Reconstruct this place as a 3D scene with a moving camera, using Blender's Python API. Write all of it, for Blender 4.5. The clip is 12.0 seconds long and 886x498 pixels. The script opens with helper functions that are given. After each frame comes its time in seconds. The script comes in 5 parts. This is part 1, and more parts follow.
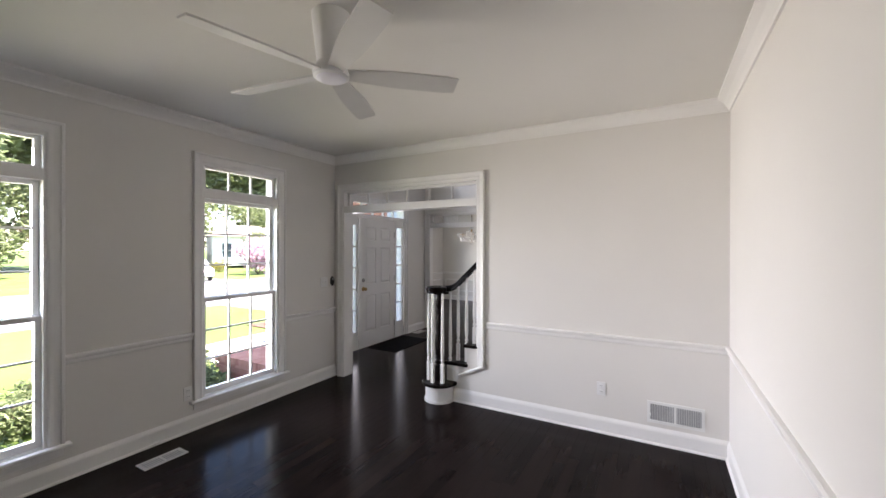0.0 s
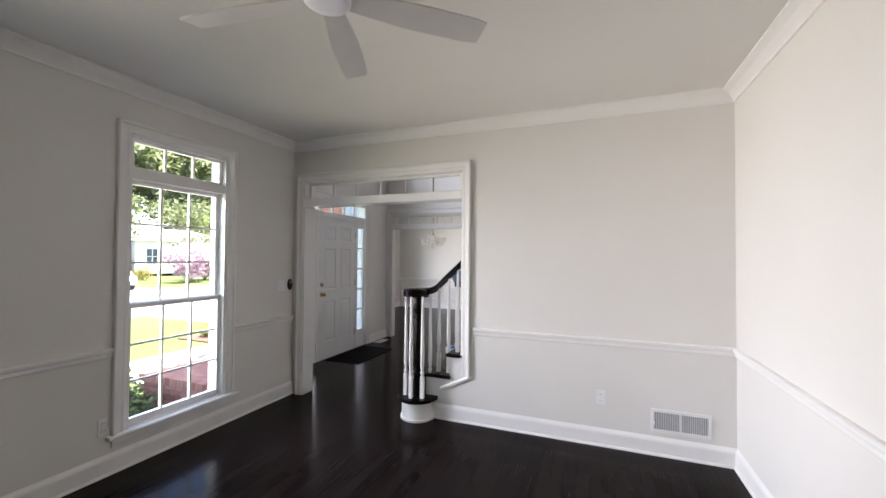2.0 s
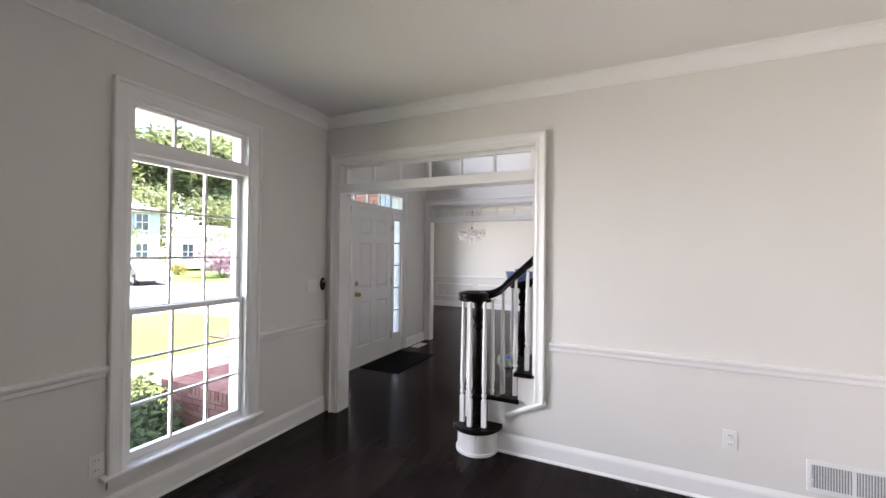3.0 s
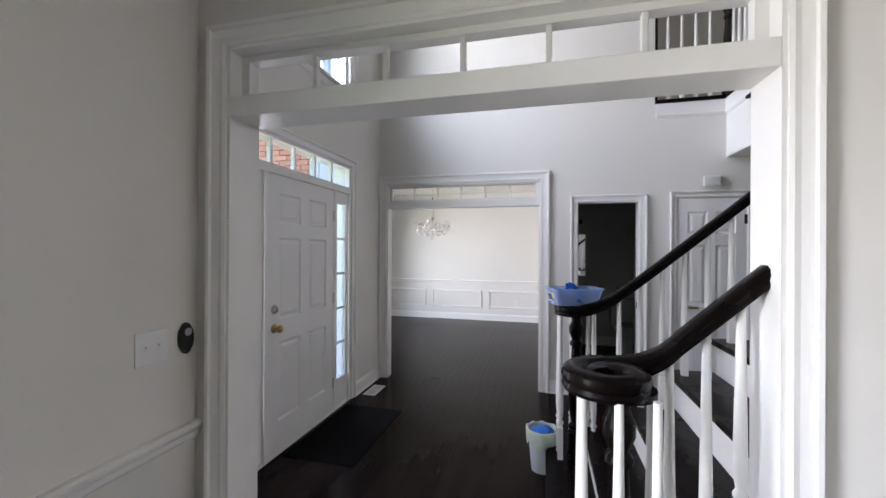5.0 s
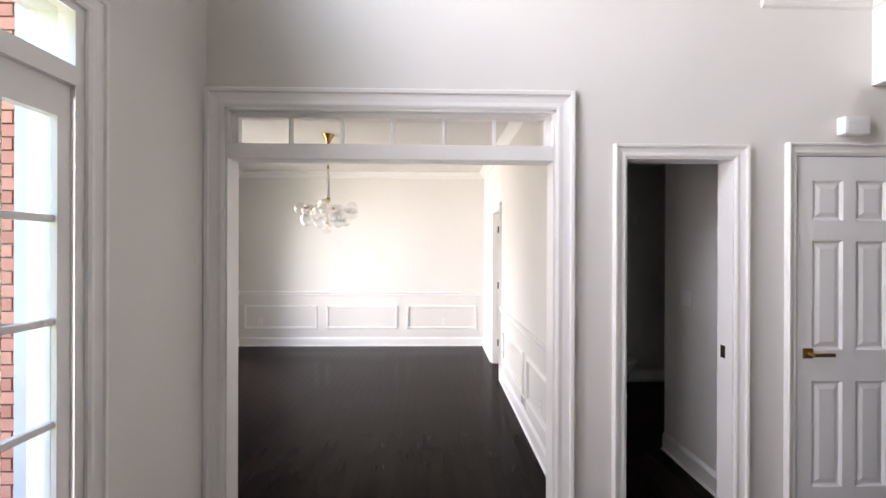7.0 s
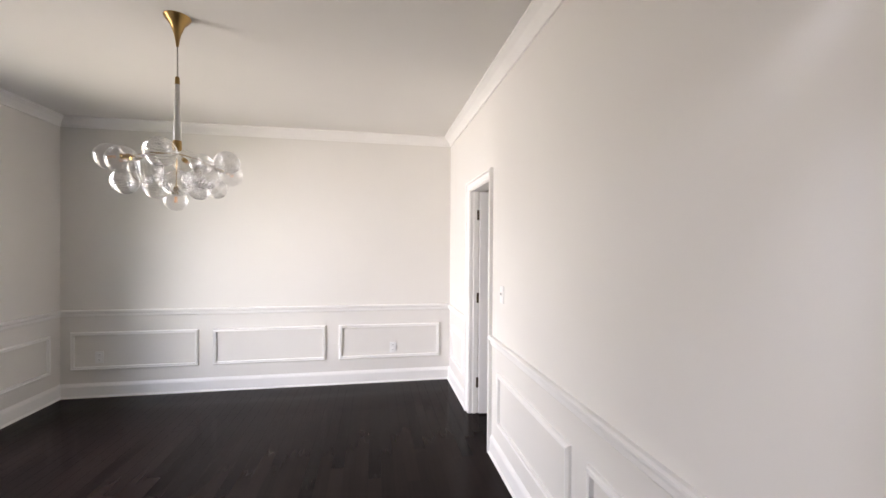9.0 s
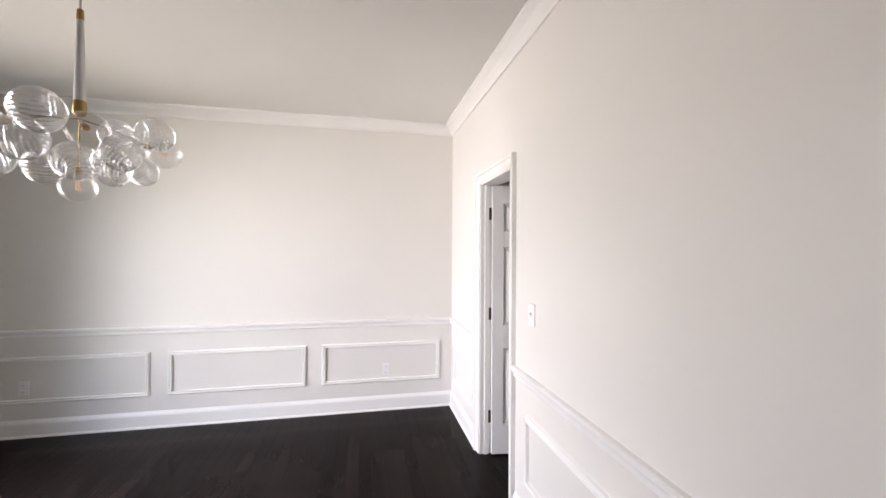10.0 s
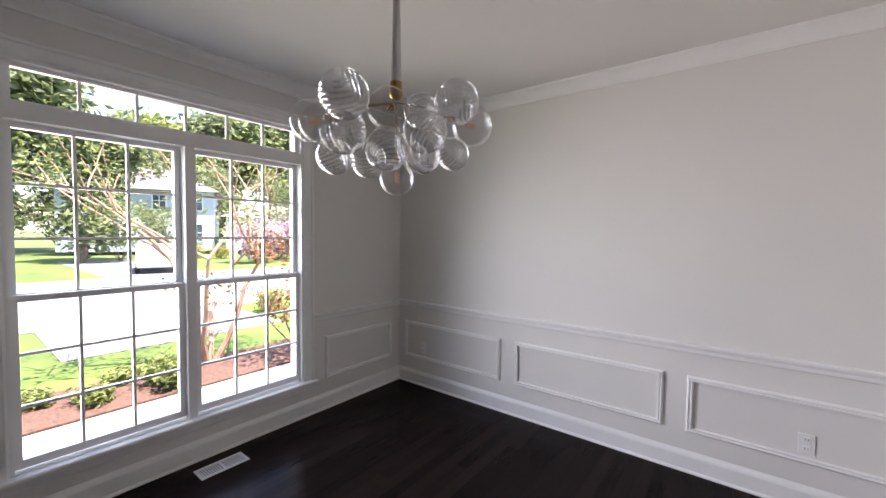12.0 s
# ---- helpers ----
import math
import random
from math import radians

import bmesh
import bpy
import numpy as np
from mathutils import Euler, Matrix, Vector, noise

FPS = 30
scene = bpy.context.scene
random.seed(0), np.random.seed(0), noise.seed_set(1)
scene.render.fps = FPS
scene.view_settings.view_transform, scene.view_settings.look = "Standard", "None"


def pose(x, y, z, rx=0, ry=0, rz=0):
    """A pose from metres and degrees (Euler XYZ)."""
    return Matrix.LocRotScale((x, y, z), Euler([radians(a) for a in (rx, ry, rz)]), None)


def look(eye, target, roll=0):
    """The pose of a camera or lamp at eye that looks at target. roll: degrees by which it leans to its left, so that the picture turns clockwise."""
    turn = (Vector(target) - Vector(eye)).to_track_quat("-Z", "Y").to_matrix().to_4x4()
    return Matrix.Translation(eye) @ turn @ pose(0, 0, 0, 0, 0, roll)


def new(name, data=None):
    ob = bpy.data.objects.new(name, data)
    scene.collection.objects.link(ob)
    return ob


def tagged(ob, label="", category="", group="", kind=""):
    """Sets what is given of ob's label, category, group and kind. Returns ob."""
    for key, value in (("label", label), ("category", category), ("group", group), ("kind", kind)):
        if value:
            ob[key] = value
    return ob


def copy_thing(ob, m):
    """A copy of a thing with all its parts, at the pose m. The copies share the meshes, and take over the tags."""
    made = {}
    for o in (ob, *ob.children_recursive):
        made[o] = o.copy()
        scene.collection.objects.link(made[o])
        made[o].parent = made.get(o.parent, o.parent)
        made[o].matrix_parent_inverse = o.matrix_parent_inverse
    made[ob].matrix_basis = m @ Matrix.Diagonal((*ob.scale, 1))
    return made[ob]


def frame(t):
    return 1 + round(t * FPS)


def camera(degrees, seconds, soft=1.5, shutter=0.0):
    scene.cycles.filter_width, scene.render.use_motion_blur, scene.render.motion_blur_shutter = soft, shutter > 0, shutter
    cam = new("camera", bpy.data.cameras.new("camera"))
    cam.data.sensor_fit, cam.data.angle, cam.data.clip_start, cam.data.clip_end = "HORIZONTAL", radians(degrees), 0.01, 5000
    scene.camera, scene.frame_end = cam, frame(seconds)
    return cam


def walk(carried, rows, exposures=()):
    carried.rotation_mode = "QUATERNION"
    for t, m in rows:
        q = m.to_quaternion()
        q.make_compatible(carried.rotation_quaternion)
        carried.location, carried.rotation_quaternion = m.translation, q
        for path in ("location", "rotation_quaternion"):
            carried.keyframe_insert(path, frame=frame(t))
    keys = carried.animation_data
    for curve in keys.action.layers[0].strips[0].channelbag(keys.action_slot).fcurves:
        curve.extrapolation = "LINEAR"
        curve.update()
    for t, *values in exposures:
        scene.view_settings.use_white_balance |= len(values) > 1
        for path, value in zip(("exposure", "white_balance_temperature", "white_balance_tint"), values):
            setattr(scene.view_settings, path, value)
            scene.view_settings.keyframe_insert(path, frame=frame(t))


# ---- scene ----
cam = camera(97.3, 12.0)
EXPOSURES = [(0.0, 3.15, 6650, 22), (2.0, 3.2, 6550, 21), (3.2, 3.35, 6600, 22), (5.0, 3.35, 6350, 20), (7.0, 3.85, 6900, 23), (9.0, 3.5, 6900, 23), (9.5, 3.55, 6850, 24), (10.5, 3.35, 6600, 24), (11.0, 3.15, 6400, 23), (11.5, 2.95, 6300, 24), (12.0, 2.65, 6450, 25)]
PATH = [
    (0, (0.698, 0.595, 1.608), (-0.274, 2.343, 1.604), 0.1),
    (0.5, (0.694, 0.574, 1.578), (0.098, 2.483, 1.584), 0.2),
    (1, (0.631, 0.601, 1.561), (0.144, 2.54, 1.58), 0.2),
    (1.5, (0.508, 0.701, 1.549), (-0.064, 2.618, 1.578), 0.3),
    (2, (0.211, 0.832, 1.507), (-0.516, 2.695, 1.547), 0.4),
    (2.5, (-0.019, 1.013, 1.495), (-0.839, 2.837, 1.518), 0.5),
    (3, (-0.328, 1.358, 1.497), (-1.174, 3.17, 1.517), 0.6),
    (3.2, (-0.491, 1.483, 1.497), (-1.328, 3.3, 1.516), 0.6),
    (4.8, (-1.516, 2.807, 1.556), (-2.066, 4.73, 1.559), 0.3),
    (5, (-1.575, 2.989, 1.539), (-2.066, 4.928, 1.54), 0.3),
    (5.2, (-1.621, 3.212, 1.509), (-2.054, 5.165, 1.508), 0.3),
    (5.5, (-1.753, 3.597, 1.573), (-2.098, 5.567, 1.572), 0.2),
    (6, (-1.97, 4.117, 1.561), (-2.178, 6.106, 1.559), 0.2),
    (6.5, (-2.082, 4.677, 1.535), (-2.142, 6.676, 1.532), 0.1),
    (7, (-2.246, 5.242, 1.541), (-2.206, 7.241, 1.54), 0.2),
    (7.2, (-2.29, 5.441, 1.537), (-2.211, 7.439, 1.558), 0.2),
    (8.8, (-2.342, 6.9, 1.496), (-2.018, 8.874, 1.486), 0.5),
    (9, (-2.324, 7.05, 1.514), (-1.976, 9.019, 1.501), 0.4),
    (9.5, (-2.304, 7.372, 1.535), (-1.909, 9.333, 1.522), 0.2),
    (10, (-2.338, 7.68, 1.525), (-1.932, 9.638, 1.531), 0.3),
    (10.5, (-2.376, 8.039, 1.504), (-2.053, 10.012, 1.518), 0.3),
    (11, (-2.465, 8.294, 1.579), (-2.694, 10.28, 1.611), 0.4),
    (11.5, (-2.467, 8.451, 1.607), (-3.297, 10.27, 1.599), 0.5),
    (12, (-2.431, 8.43, 1.571), (-3.653, 10.012, 1.488), 0.6),
]
walk(cam, [(t, look(eye, target, roll)) for t, eye, target, roll in PATH], EXPOSURES)

# ---- world, sun, exposure ----
world = bpy.data.worlds.new("sky")
scene.world = world
world.use_nodes = True
wn = world.node_tree.nodes
sky = wn.new("ShaderNodeTexSky")
sky.sky_type, sky.sun_disc = "NISHITA", False
sky.sun_elevation, sky.sun_rotation = radians(71), radians(68)
wn["Background"].inputs["Strength"].default_value = 0.12
world.node_tree.links.new(sky.outputs[0], wn["Background"].inputs["Color"])
sun = new("sun", bpy.data.lights.new("sun", "SUN"))
sun.data.energy, sun.data.angle, sun.data.color = 5.0, radians(0.5), (1.0, 0.95, 0.87)
sun.matrix_world = look((0, 0, 0), (-0.3, -0.12, -0.945))


def daylight(x, y0, y1, z0, z1, watts, tilt=0.0, tint=(0.95, 0.96, 1.0), spread=80, turn=22):
    """An area lamp added at a window, in place of sky or sunlit-ground light."""
    l = new("window_daylight", bpy.data.lights.new("window_daylight", "AREA"))
    l.data.spread = radians(spread)
    l.data.shape, l.data.size, l.data.size_y = "RECTANGLE", y1 - y0, z1 - z0
    l.data.energy, l.data.color = watts * (y1 - y0) * (z1 - z0), tint
    c = Vector((x, (y0 + y1) / 2, (z0 + z1) / 2))
    # turned towards +y to lighten the far walls, apart from the sun's direction
    l.matrix_world = look(c, c + Vector((math.cos(radians(turn)), math.sin(radians(turn)), tilt)))


SKYW = 2.9
for wx, wy0, wy1, wz0, wz1, k, sp, tu in ((-3.19, 2.65, 3.37, 0.3, 2.34, 0.85, 80, 18), (-3.19, 0.84, 1.55, 0.3, 2.34, 1.1, 80, 24), (-5.63, 8.68, 9.4, 0.34, 2.39, 0.92, 92, 21), (-5.63, 9.51, 10.23, 0.34, 2.39, 0.92, 92, 21), (-3.76, 5.25, 5.87, 3.15, 4.7, 0.78, 88, 29), (-3.76, 5.88, 6.5, 3.15, 4.7, 0.78, 88, 29)):
    daylight(wx, wy0, wy1, wz0, wz1, SKYW * k * 0.72, -0.35, (0.78, 0.88, 1.0), sp, tu)
    daylight(wx, wy0, wy1, wz0, wz1, SKYW * k * 0.48, 0.14, (1.0, 0.94, 0.81), sp, tu)
for wy0, wy1, wz0, wz1 in ((5.14, 5.34, 0.25, 2.05), (6.35, 6.59, 0.25, 2.05), (5.15, 6.58, 2.16, 2.34)):
    daylight(-3.485, wy0, wy1, wz0, wz1, SKYW * 0.7, spread=120, turn=0)

# ---- materials ----
def material(name, base, rough=0.5, metal=0.0, var=0.0, scale=3.0, bump=0.0, bscale=60.0, spec=0.5):
    m = bpy.data.materials.new(name)
    m.use_nodes = True
    nt = m.node_tree
    b = nt.nodes["Principled BSDF"]
    b.inputs["Base Color"].default_value = (*base, 1)
    b.inputs["Roughness"].default_value = rough
    b.inputs["Metallic"].default_value = metal
    b.inputs["Specular IOR Level"].default_value = spec
    if var or bump:
        tc = nt.nodes.new("ShaderNodeTexCoord")
    if var:
        n = nt.nodes.new("ShaderNodeTexNoise")
        n.inputs["Scale"].default_value, n.inputs["Detail"].default_value = scale, 6
        nt.links.new(tc.outputs["Object"], n.inputs["Vector"])
        r = nt.nodes.new("ShaderNodeValToRGB")
        r.color_ramp.elements[0].position, r.color_ramp.elements[1].position = 0.3, 0.7
        r.color_ramp.elements[0].color = (*[c * (1 - var) for c in base], 1)
        r.color_ramp.elements[1].color = (*[min(1, c * (1 + var)) for c in base], 1)
        nt.links.new(n.outputs["Fac"], r.inputs["Fac"])
        nt.links.new(r.outputs["Color"], b.inputs["Base Color"])
        mr = nt.nodes.new("ShaderNodeMapRange")
        mr.inputs["To Min"].default_value, mr.inputs["To Max"].default_value = rough * 0.85, min(1, rough * 1.15)
        nt.links.new(n.outputs["Fac"], mr.inputs["Value"])
        nt.links.new(mr.outputs[0], b.inputs["Roughness"])
    if bump:
        n2 = nt.nodes.new("ShaderNodeTexNoise")
        n2.inputs["Scale"].default_value, n2.inputs["Detail"].default_value = bscale, 4
        nt.links.new(tc.outputs["Object"], n2.inputs["Vector"])
        bp = nt.nodes.new("ShaderNodeBump")
        bp.inputs["Strength"].default_value, bp.inputs["Distance"].default_value = bump, 0.004
        nt.links.new(n2.outputs["Fac"], bp.inputs["Height"])
        nt.links.new(bp.outputs["Normal"], b.inputs["Normal"])
    return m


def pane_material(name, tint=(1, 1, 1)):
    m = bpy.data.materials.new(name)
    m.use_nodes = True
    nt = m.node_tree
    nt.nodes.clear()
    out = nt.nodes.new("ShaderNodeOutputMaterial")
    mix = nt.nodes.new("ShaderNodeMixShader")
    tr = nt.nodes.new("ShaderNodeBsdfTransparent")
    gl = nt.nodes.new("ShaderNodeBsdfGlossy")
    lw = nt.nodes.new("ShaderNodeLayerWeight")
    lw.inputs["Blend"].default_value = 0.5
    pw = nt.nodes.new("ShaderNodeMath")
    pw.operation, pw.inputs[1].default_value = "POWER", 5.0
    fr = nt.nodes.new("ShaderNodeMath")
    fr.operation = "MULTIPLY_ADD"
    fr.inputs[1].default_value, fr.inputs[2].default_value = 0.7, 0.02
    nt.links.new(lw.outputs["Facing"], pw.inputs[0])
    nt.links.new(pw.outputs[0], fr.inputs[0])
    tr.inputs["Color"].default_value = (*tint, 1)
    gl.inputs["Roughness"].default_value = 0.02
    nt.links.new(fr.outputs[0], mix.inputs[0])
    nt.links.new(tr.outputs[0], mix.inputs[1])
    nt.links.new(gl.outputs[0], mix.inputs[2])
    nt.links.new(mix.outputs[0], out.inputs[0])
    return m


def floor_material(name):
    m = material(name, (0.02, 0.012, 0.011), 0.3, spec=0.05)
    nt = m.node_tree
    b = nt.nodes["Principled BSDF"]
    info = nt.nodes.new("ShaderNodeObjectInfo")
    tc = nt.nodes.new("ShaderNodeTexCoord")
    geo = nt.nodes.new("ShaderNodeNewGeometry")
    mp = nt.nodes.new("ShaderNodeMapping")
    mp.inputs["Scale"].default_value = (42, 1.6, 1)
    nt.links.new(geo.outputs["Position"], mp.inputs["Vector"])
    n = nt.nodes.new("ShaderNodeTexNoise")
    n.inputs["Scale"].default_value, n.inputs["Detail"].default_value = 1.0, 6
    nt.links.new(mp.outputs[0], n.inputs["Vector"])
    n2 = nt.nodes.new("ShaderNodeTexNoise")
    n2.inputs["Scale"].default_value = 1.3
    nt.links.new(geo.outputs["Position"], n2.inputs["Vector"])
    add = nt.nodes.new("ShaderNodeMath")
    nt.links.new(n.outputs["Fac"], add.inputs[0])
    nt.links.new(geo.outputs["Random Per Island"], add.inputs[1])
    half = nt.nodes.new("ShaderNodeMath")
    half.operation = "MULTIPLY"
    half.inputs[1].default_value = 0.5
    nt.links.new(add.outputs[0], half.inputs[0])
    r = nt.nodes.new("ShaderNodeValToRGB")
    r.color_ramp.elements[0].position, r.color_ramp.elements[1].position = 0.25, 0.75
    r.color_ramp.elements[0].color = (0.0085, 0.006, 0.0056, 1)
    r.color_ramp.elements[1].color = (0.0165, 0.011, 0.0098, 1)
    nt.links.new(half.outputs[0], r.inputs["Fac"])
    nt.links.new(r.outputs[0], b.inputs["Base Color"])
    mr = nt.nodes.new("ShaderNodeMapRange")
    mr.inputs["To Min"].default_value, mr.inputs["To Max"].default_value = 0.13, 0.23
    nt.links.new(n2.outputs["Fac"], mr.inputs["Value"])
    nt.links.new(mr.outputs[0], b.inputs["Roughness"])
    bp = nt.nodes.new("ShaderNodeBump")
    bp.inputs["Strength"].default_value, bp.inputs["Distance"].default_value = 0.15, 0.002
    nt.links.new(n.outputs["Fac"], bp.inputs["Height"])
    nt.links.new(bp.outputs["Normal"], b.inputs["Normal"])
    return m


WALL = material("wall_paint", (0.74, 0.72, 0.685), 0.6, var=0.02, scale=1.2, bump=0.05, bscale=220)
CEIL = material("ceiling_paint", (0.73, 0.715, 0.685), 0.75, var=0.02, scale=1.0, bump=0.08, bscale=160)
TRIM = material("trim_gloss_paint", (0.84, 0.83, 0.81), 0.32, var=0.015, scale=4)
DOORM = material("door_paint", (0.82, 0.81, 0.80), 0.38, var=0.02, scale=3, bump=0.04, bscale=120)
FLOORM = floor_material("dark_stained_oak")
STAIRW = material("stair_black_oak", (0.006, 0.0042, 0.004), 0.27, var=0.25, scale=6, spec=0.07)
BRASS = material("aged_brass", (0.48, 0.33, 0.13), 0.3, 1.0, var=0.1, scale=20)
STEEL = material("brushed_nickel", (0.5, 0.48, 0.46), 0.32, 1.0)
DARKMETAL = material("dark_bronze", (0.06, 0.045, 0.03), 0.4, 0.8)
GLASS = pane_material("window_glass", (0.92, 0.94, 0.93))
CLEAR = pane_material("clear_pane")
PLASTIC = material("white_plastic", (0.8, 0.8, 0.79), 0.35)
BLACKP = material("black_plastic", (0.012, 0.012, 0.013), 0.35)
GREY = material("grey_filter", (0.35, 0.36, 0.38), 0.7, var=0.1, scale=40)
MATM = material("black_doormat", (0.006, 0.006, 0.007), 0.95, var=0.3, scale=80, bump=0.8, bscale=400, spec=0.05)
BRICK = material("red_brick", (0.42, 0.16, 0.10), 0.85, var=0.25, scale=9, bump=0.5, bscale=90)
MORTAR = material("mortar", (0.45, 0.40, 0.36), 0.9, var=0.1, scale=20, bump=0.5, bscale=150)


# ---- mesh helpers ----
def part(name, bm, mat, parent=None, label="", smooth=False):
    bmesh.ops.recalc_face_normals(bm, faces=bm.faces[:])
    me = bpy.data.meshes.new(name)
    bm.to_mesh(me)
    bm.free()
    me.materials.append(mat)
    if smooth:
        me.polygons.foreach_set("use_smooth", [True] * len(me.polygons))
        me.set_sharp_from_angle(angle=radians(38))
    ob = new(name, me)
    if parent is not None:
        ob.parent = parent
    if label:
        ob["label"] = label
    return ob


def thing(name, label, category, group="", kind="", at=None):
    ob = new(name)
    if at is not None:
        ob.matrix_world = at
    return tagged(ob, label, category, group, kind)


def box(bm, x0, y0, z0, x1, y1, z1):
    v = [bm.verts.new(p) for p in ((x0, y0, z0), (x1, y0, z0), (x1, y1, z0), (x0, y1, z0), (x0, y0, z1), (x1, y0, z1), (x1, y1, z1), (x0, y1, z1))]
    for f in ((0, 1, 2, 3), (4, 5, 6, 7), (0, 1, 5, 4), (1, 2, 6, 5), (2, 3, 7, 6), (3, 0, 4, 7)):
        bm.faces.new([v[i] for i in f])
    return v


def boxes(*bs, bevel=0.0):
    bm = bmesh.new()
    for b in bs:
        box(bm, *b)
    if bevel:
        bmesh.ops.bevel(bm, geom=bm.edges[:], offset=bevel, segments=2, affect="EDGES", profile=0.5)
    return bm


def run(bm, p, q, w, n, prof, m0=0.0, m1=0.0):
    """A moulding from p to q: profile points (a, b) lie a along w and b along n; m0, m1 mitre the ends."""
    p, q, w, n = Vector(p), Vector(q), Vector(w), Vector(n)
    d = (q - p).normalized()
    a = [bm.verts.new(p + w * u + n * v - d * (m0 * u)) for u, v in prof]
    b = [bm.verts.new(q + w * u + n * v + d * (m1 * u)) for u, v in prof]
    k = len(prof)
    for i in range(k):
        bm.faces.new((a[i], a[(i + 1) % k], b[(i + 1) % k], b[i]))
    bm.faces.new(a)
    bm.faces.new(b[::-1])


def poly(bm, pts, z0, z1):
    lo = [bm.verts.new((x, y, z0)) for x, y in pts]
    hi = [bm.verts.new((x, y, z1)) for x, y in pts]
    k = len(pts)
    for i in range(k):
        bm.faces.new((lo[i], lo[(i + 1) % k], hi[(i + 1) % k], hi[i]))
    bm.faces.new(lo)
    bm.faces.new(hi)


def lathe(bm, prof, cx=0.0, cy=0.0, cz=0.0, seg=20):
    """prof: (radius, z) from bottom to top."""
    rings = []
    for r, z in prof:
        rings.append([bm.verts.new((cx + r * math.cos(2 * math.pi * i / seg), cy + r * math.sin(2 * math.pi * i / seg), cz + z)) for i in range(seg)])
    for a, b in zip(rings, rings[1:]):
        for i in range(seg):
            bm.faces.new((a[i], a[(i + 1) % seg], b[(i + 1) % seg], b[i]))
    bm.faces.new(rings[0][::-1])
    bm.faces.new(rings[-1])


def tube(bm, pts, prof, up=(0, 0, 1)):
    """A section prof (side, up) swept along pts."""
    pts = [Vector(p) for p in pts]
    rings = []
    for i, p in enumerate(pts):
        d = (pts[min(i + 1, len(pts) - 1)] - pts[max(i - 1, 0)]).normalized()
        s = d.cross(Vector(up)).normalized()
        u = s.cross(d)
        u = Vector((0, 0, 1)) if abs(d.z) < 0.95 else u
        rings.append([bm.verts.new(p + s * a + u * b) for a, b in prof])
    k = len(prof)
    for a, b in zip(rings, rings[1:]):
        for i in range(k):
            bm.faces.new((a[i], a[(i + 1) % k], b[(i + 1) % k], b[i]))
    bm.faces.new(rings[0])
    bm.faces.new(rings[-1][::-1])


def ring(r, seg=10, rz=None):
    rz = rz or r
    return [(r * math.cos(2 * math.pi * i / seg), rz * math.sin(2 * math.pi * i / seg)) for i in range(seg)]


def wall(name, axis, t0, t1, a0, a1, z0, z1, holes=(), mat=None, label="warm white painted wall"):
    """A wall across axis ('x' or 'y') from t0 to t1, running a0..a1, with holes (a0, a1, z0, z1)."""
    bm = bmesh.new()
    cuts = sorted({a0, a1, *[h[0] for h in holes], *[h[1] for h in holes]})
    cuts = [c for c in cuts if a0 <= c <= a1]
    for c0, c1 in zip(cuts, cuts[1:]):
        mid = (c0 + c1) / 2
        gaps = sorted((h[2], h[3]) for h in holes if h[0] < mid < h[1])
        z = z0
        for g0, g1 in [*gaps, (z1, z1)]:
            if g0 - z > 1e-4:
                box(bm, *((t0, c0, z, t1, c1, g0) if axis == "x" else (c0, t0, z, c1, t1, g0)))
            z = max(z, g1)
    return tagged(part(name, bm, mat or WALL), label, "wall", kind="structure")


BASE_P = [(0, 0), (0, 0.016), (0.105, 0.016), (0.118, 0.012), (0.13, 0.005), (0.14, 0)]
SHOE_P = [(0, 0.0), (0, 0.028), (0.008, 0.027), (0.018, 0.016), (0.018, 0)]
CHAIR_P = [(0, 0), (0, 0.008), (0.008, 0.014), (0.03, 0.016), (0.036, 0.024), (0.05, 0.03), (0.06, 0.03), (0.066, 0.02), (0.066, 0)]
CROWN_P = [(0, 0), (0, 0.012), (0.016, 0.016), (0.03, 0.026), (0.055, 0.05), (0.07, 0.075), (0.076, 0.09), (0.092, 0.09), (0.092, 0)]
CASE_P = [(0, 0), (0, 0.011), (0.012, 0.016), (0.03, 0.014), (0.05, 0.017), (0.062, 0.02), (0.066, 0.03), (0.08, 0.032), (0.086, 0.026), (0.086, 0)]
PANEL_P = [(a, b * 1.5) for a, b in [(0, 0), (0.004, 0.008), (0.012, 0.013), (0.02, 0.009), (0.024, 0.012), (0.032, 0.012), (0.036, 0)]]
CZ = 2.745


def baseboard(p, q, n, label="white glossy baseboard with shoe moulding"):
    bm = bmesh.new()
    run(bm, (*p, 0), (*q, 0), (0, 0, 1), (*n, 0), BASE_P)
    run(bm, (*p, 0), (*q, 0), (0, 0, 1), (*n, 0), SHOE_P)
    tagged(part("baseboard", bm, TRIM), label, "baseboard", kind="structure")


def chair_rail(p, q, n, z=0.797):
    bm = bmesh.new()
    run(bm, (*p, z), (*q, z), (0, 0, 1), (*n, 0), CHAIR_P)
    tagged(part("chair_rail", bm, TRIM), "white moulded chair rail along the wall", "trim", kind="structure")


def crown(p, q, n, z=CZ):
    bm = bmesh.new()
    run(bm, (*p, z - 0.092), (*q, z - 0.092), (0, 0, 1), (*n, 0), CROWN_P)
    tagged(part("crown_moulding", bm, TRIM), "white crown moulding below the ceiling", "trim", kind="structure")


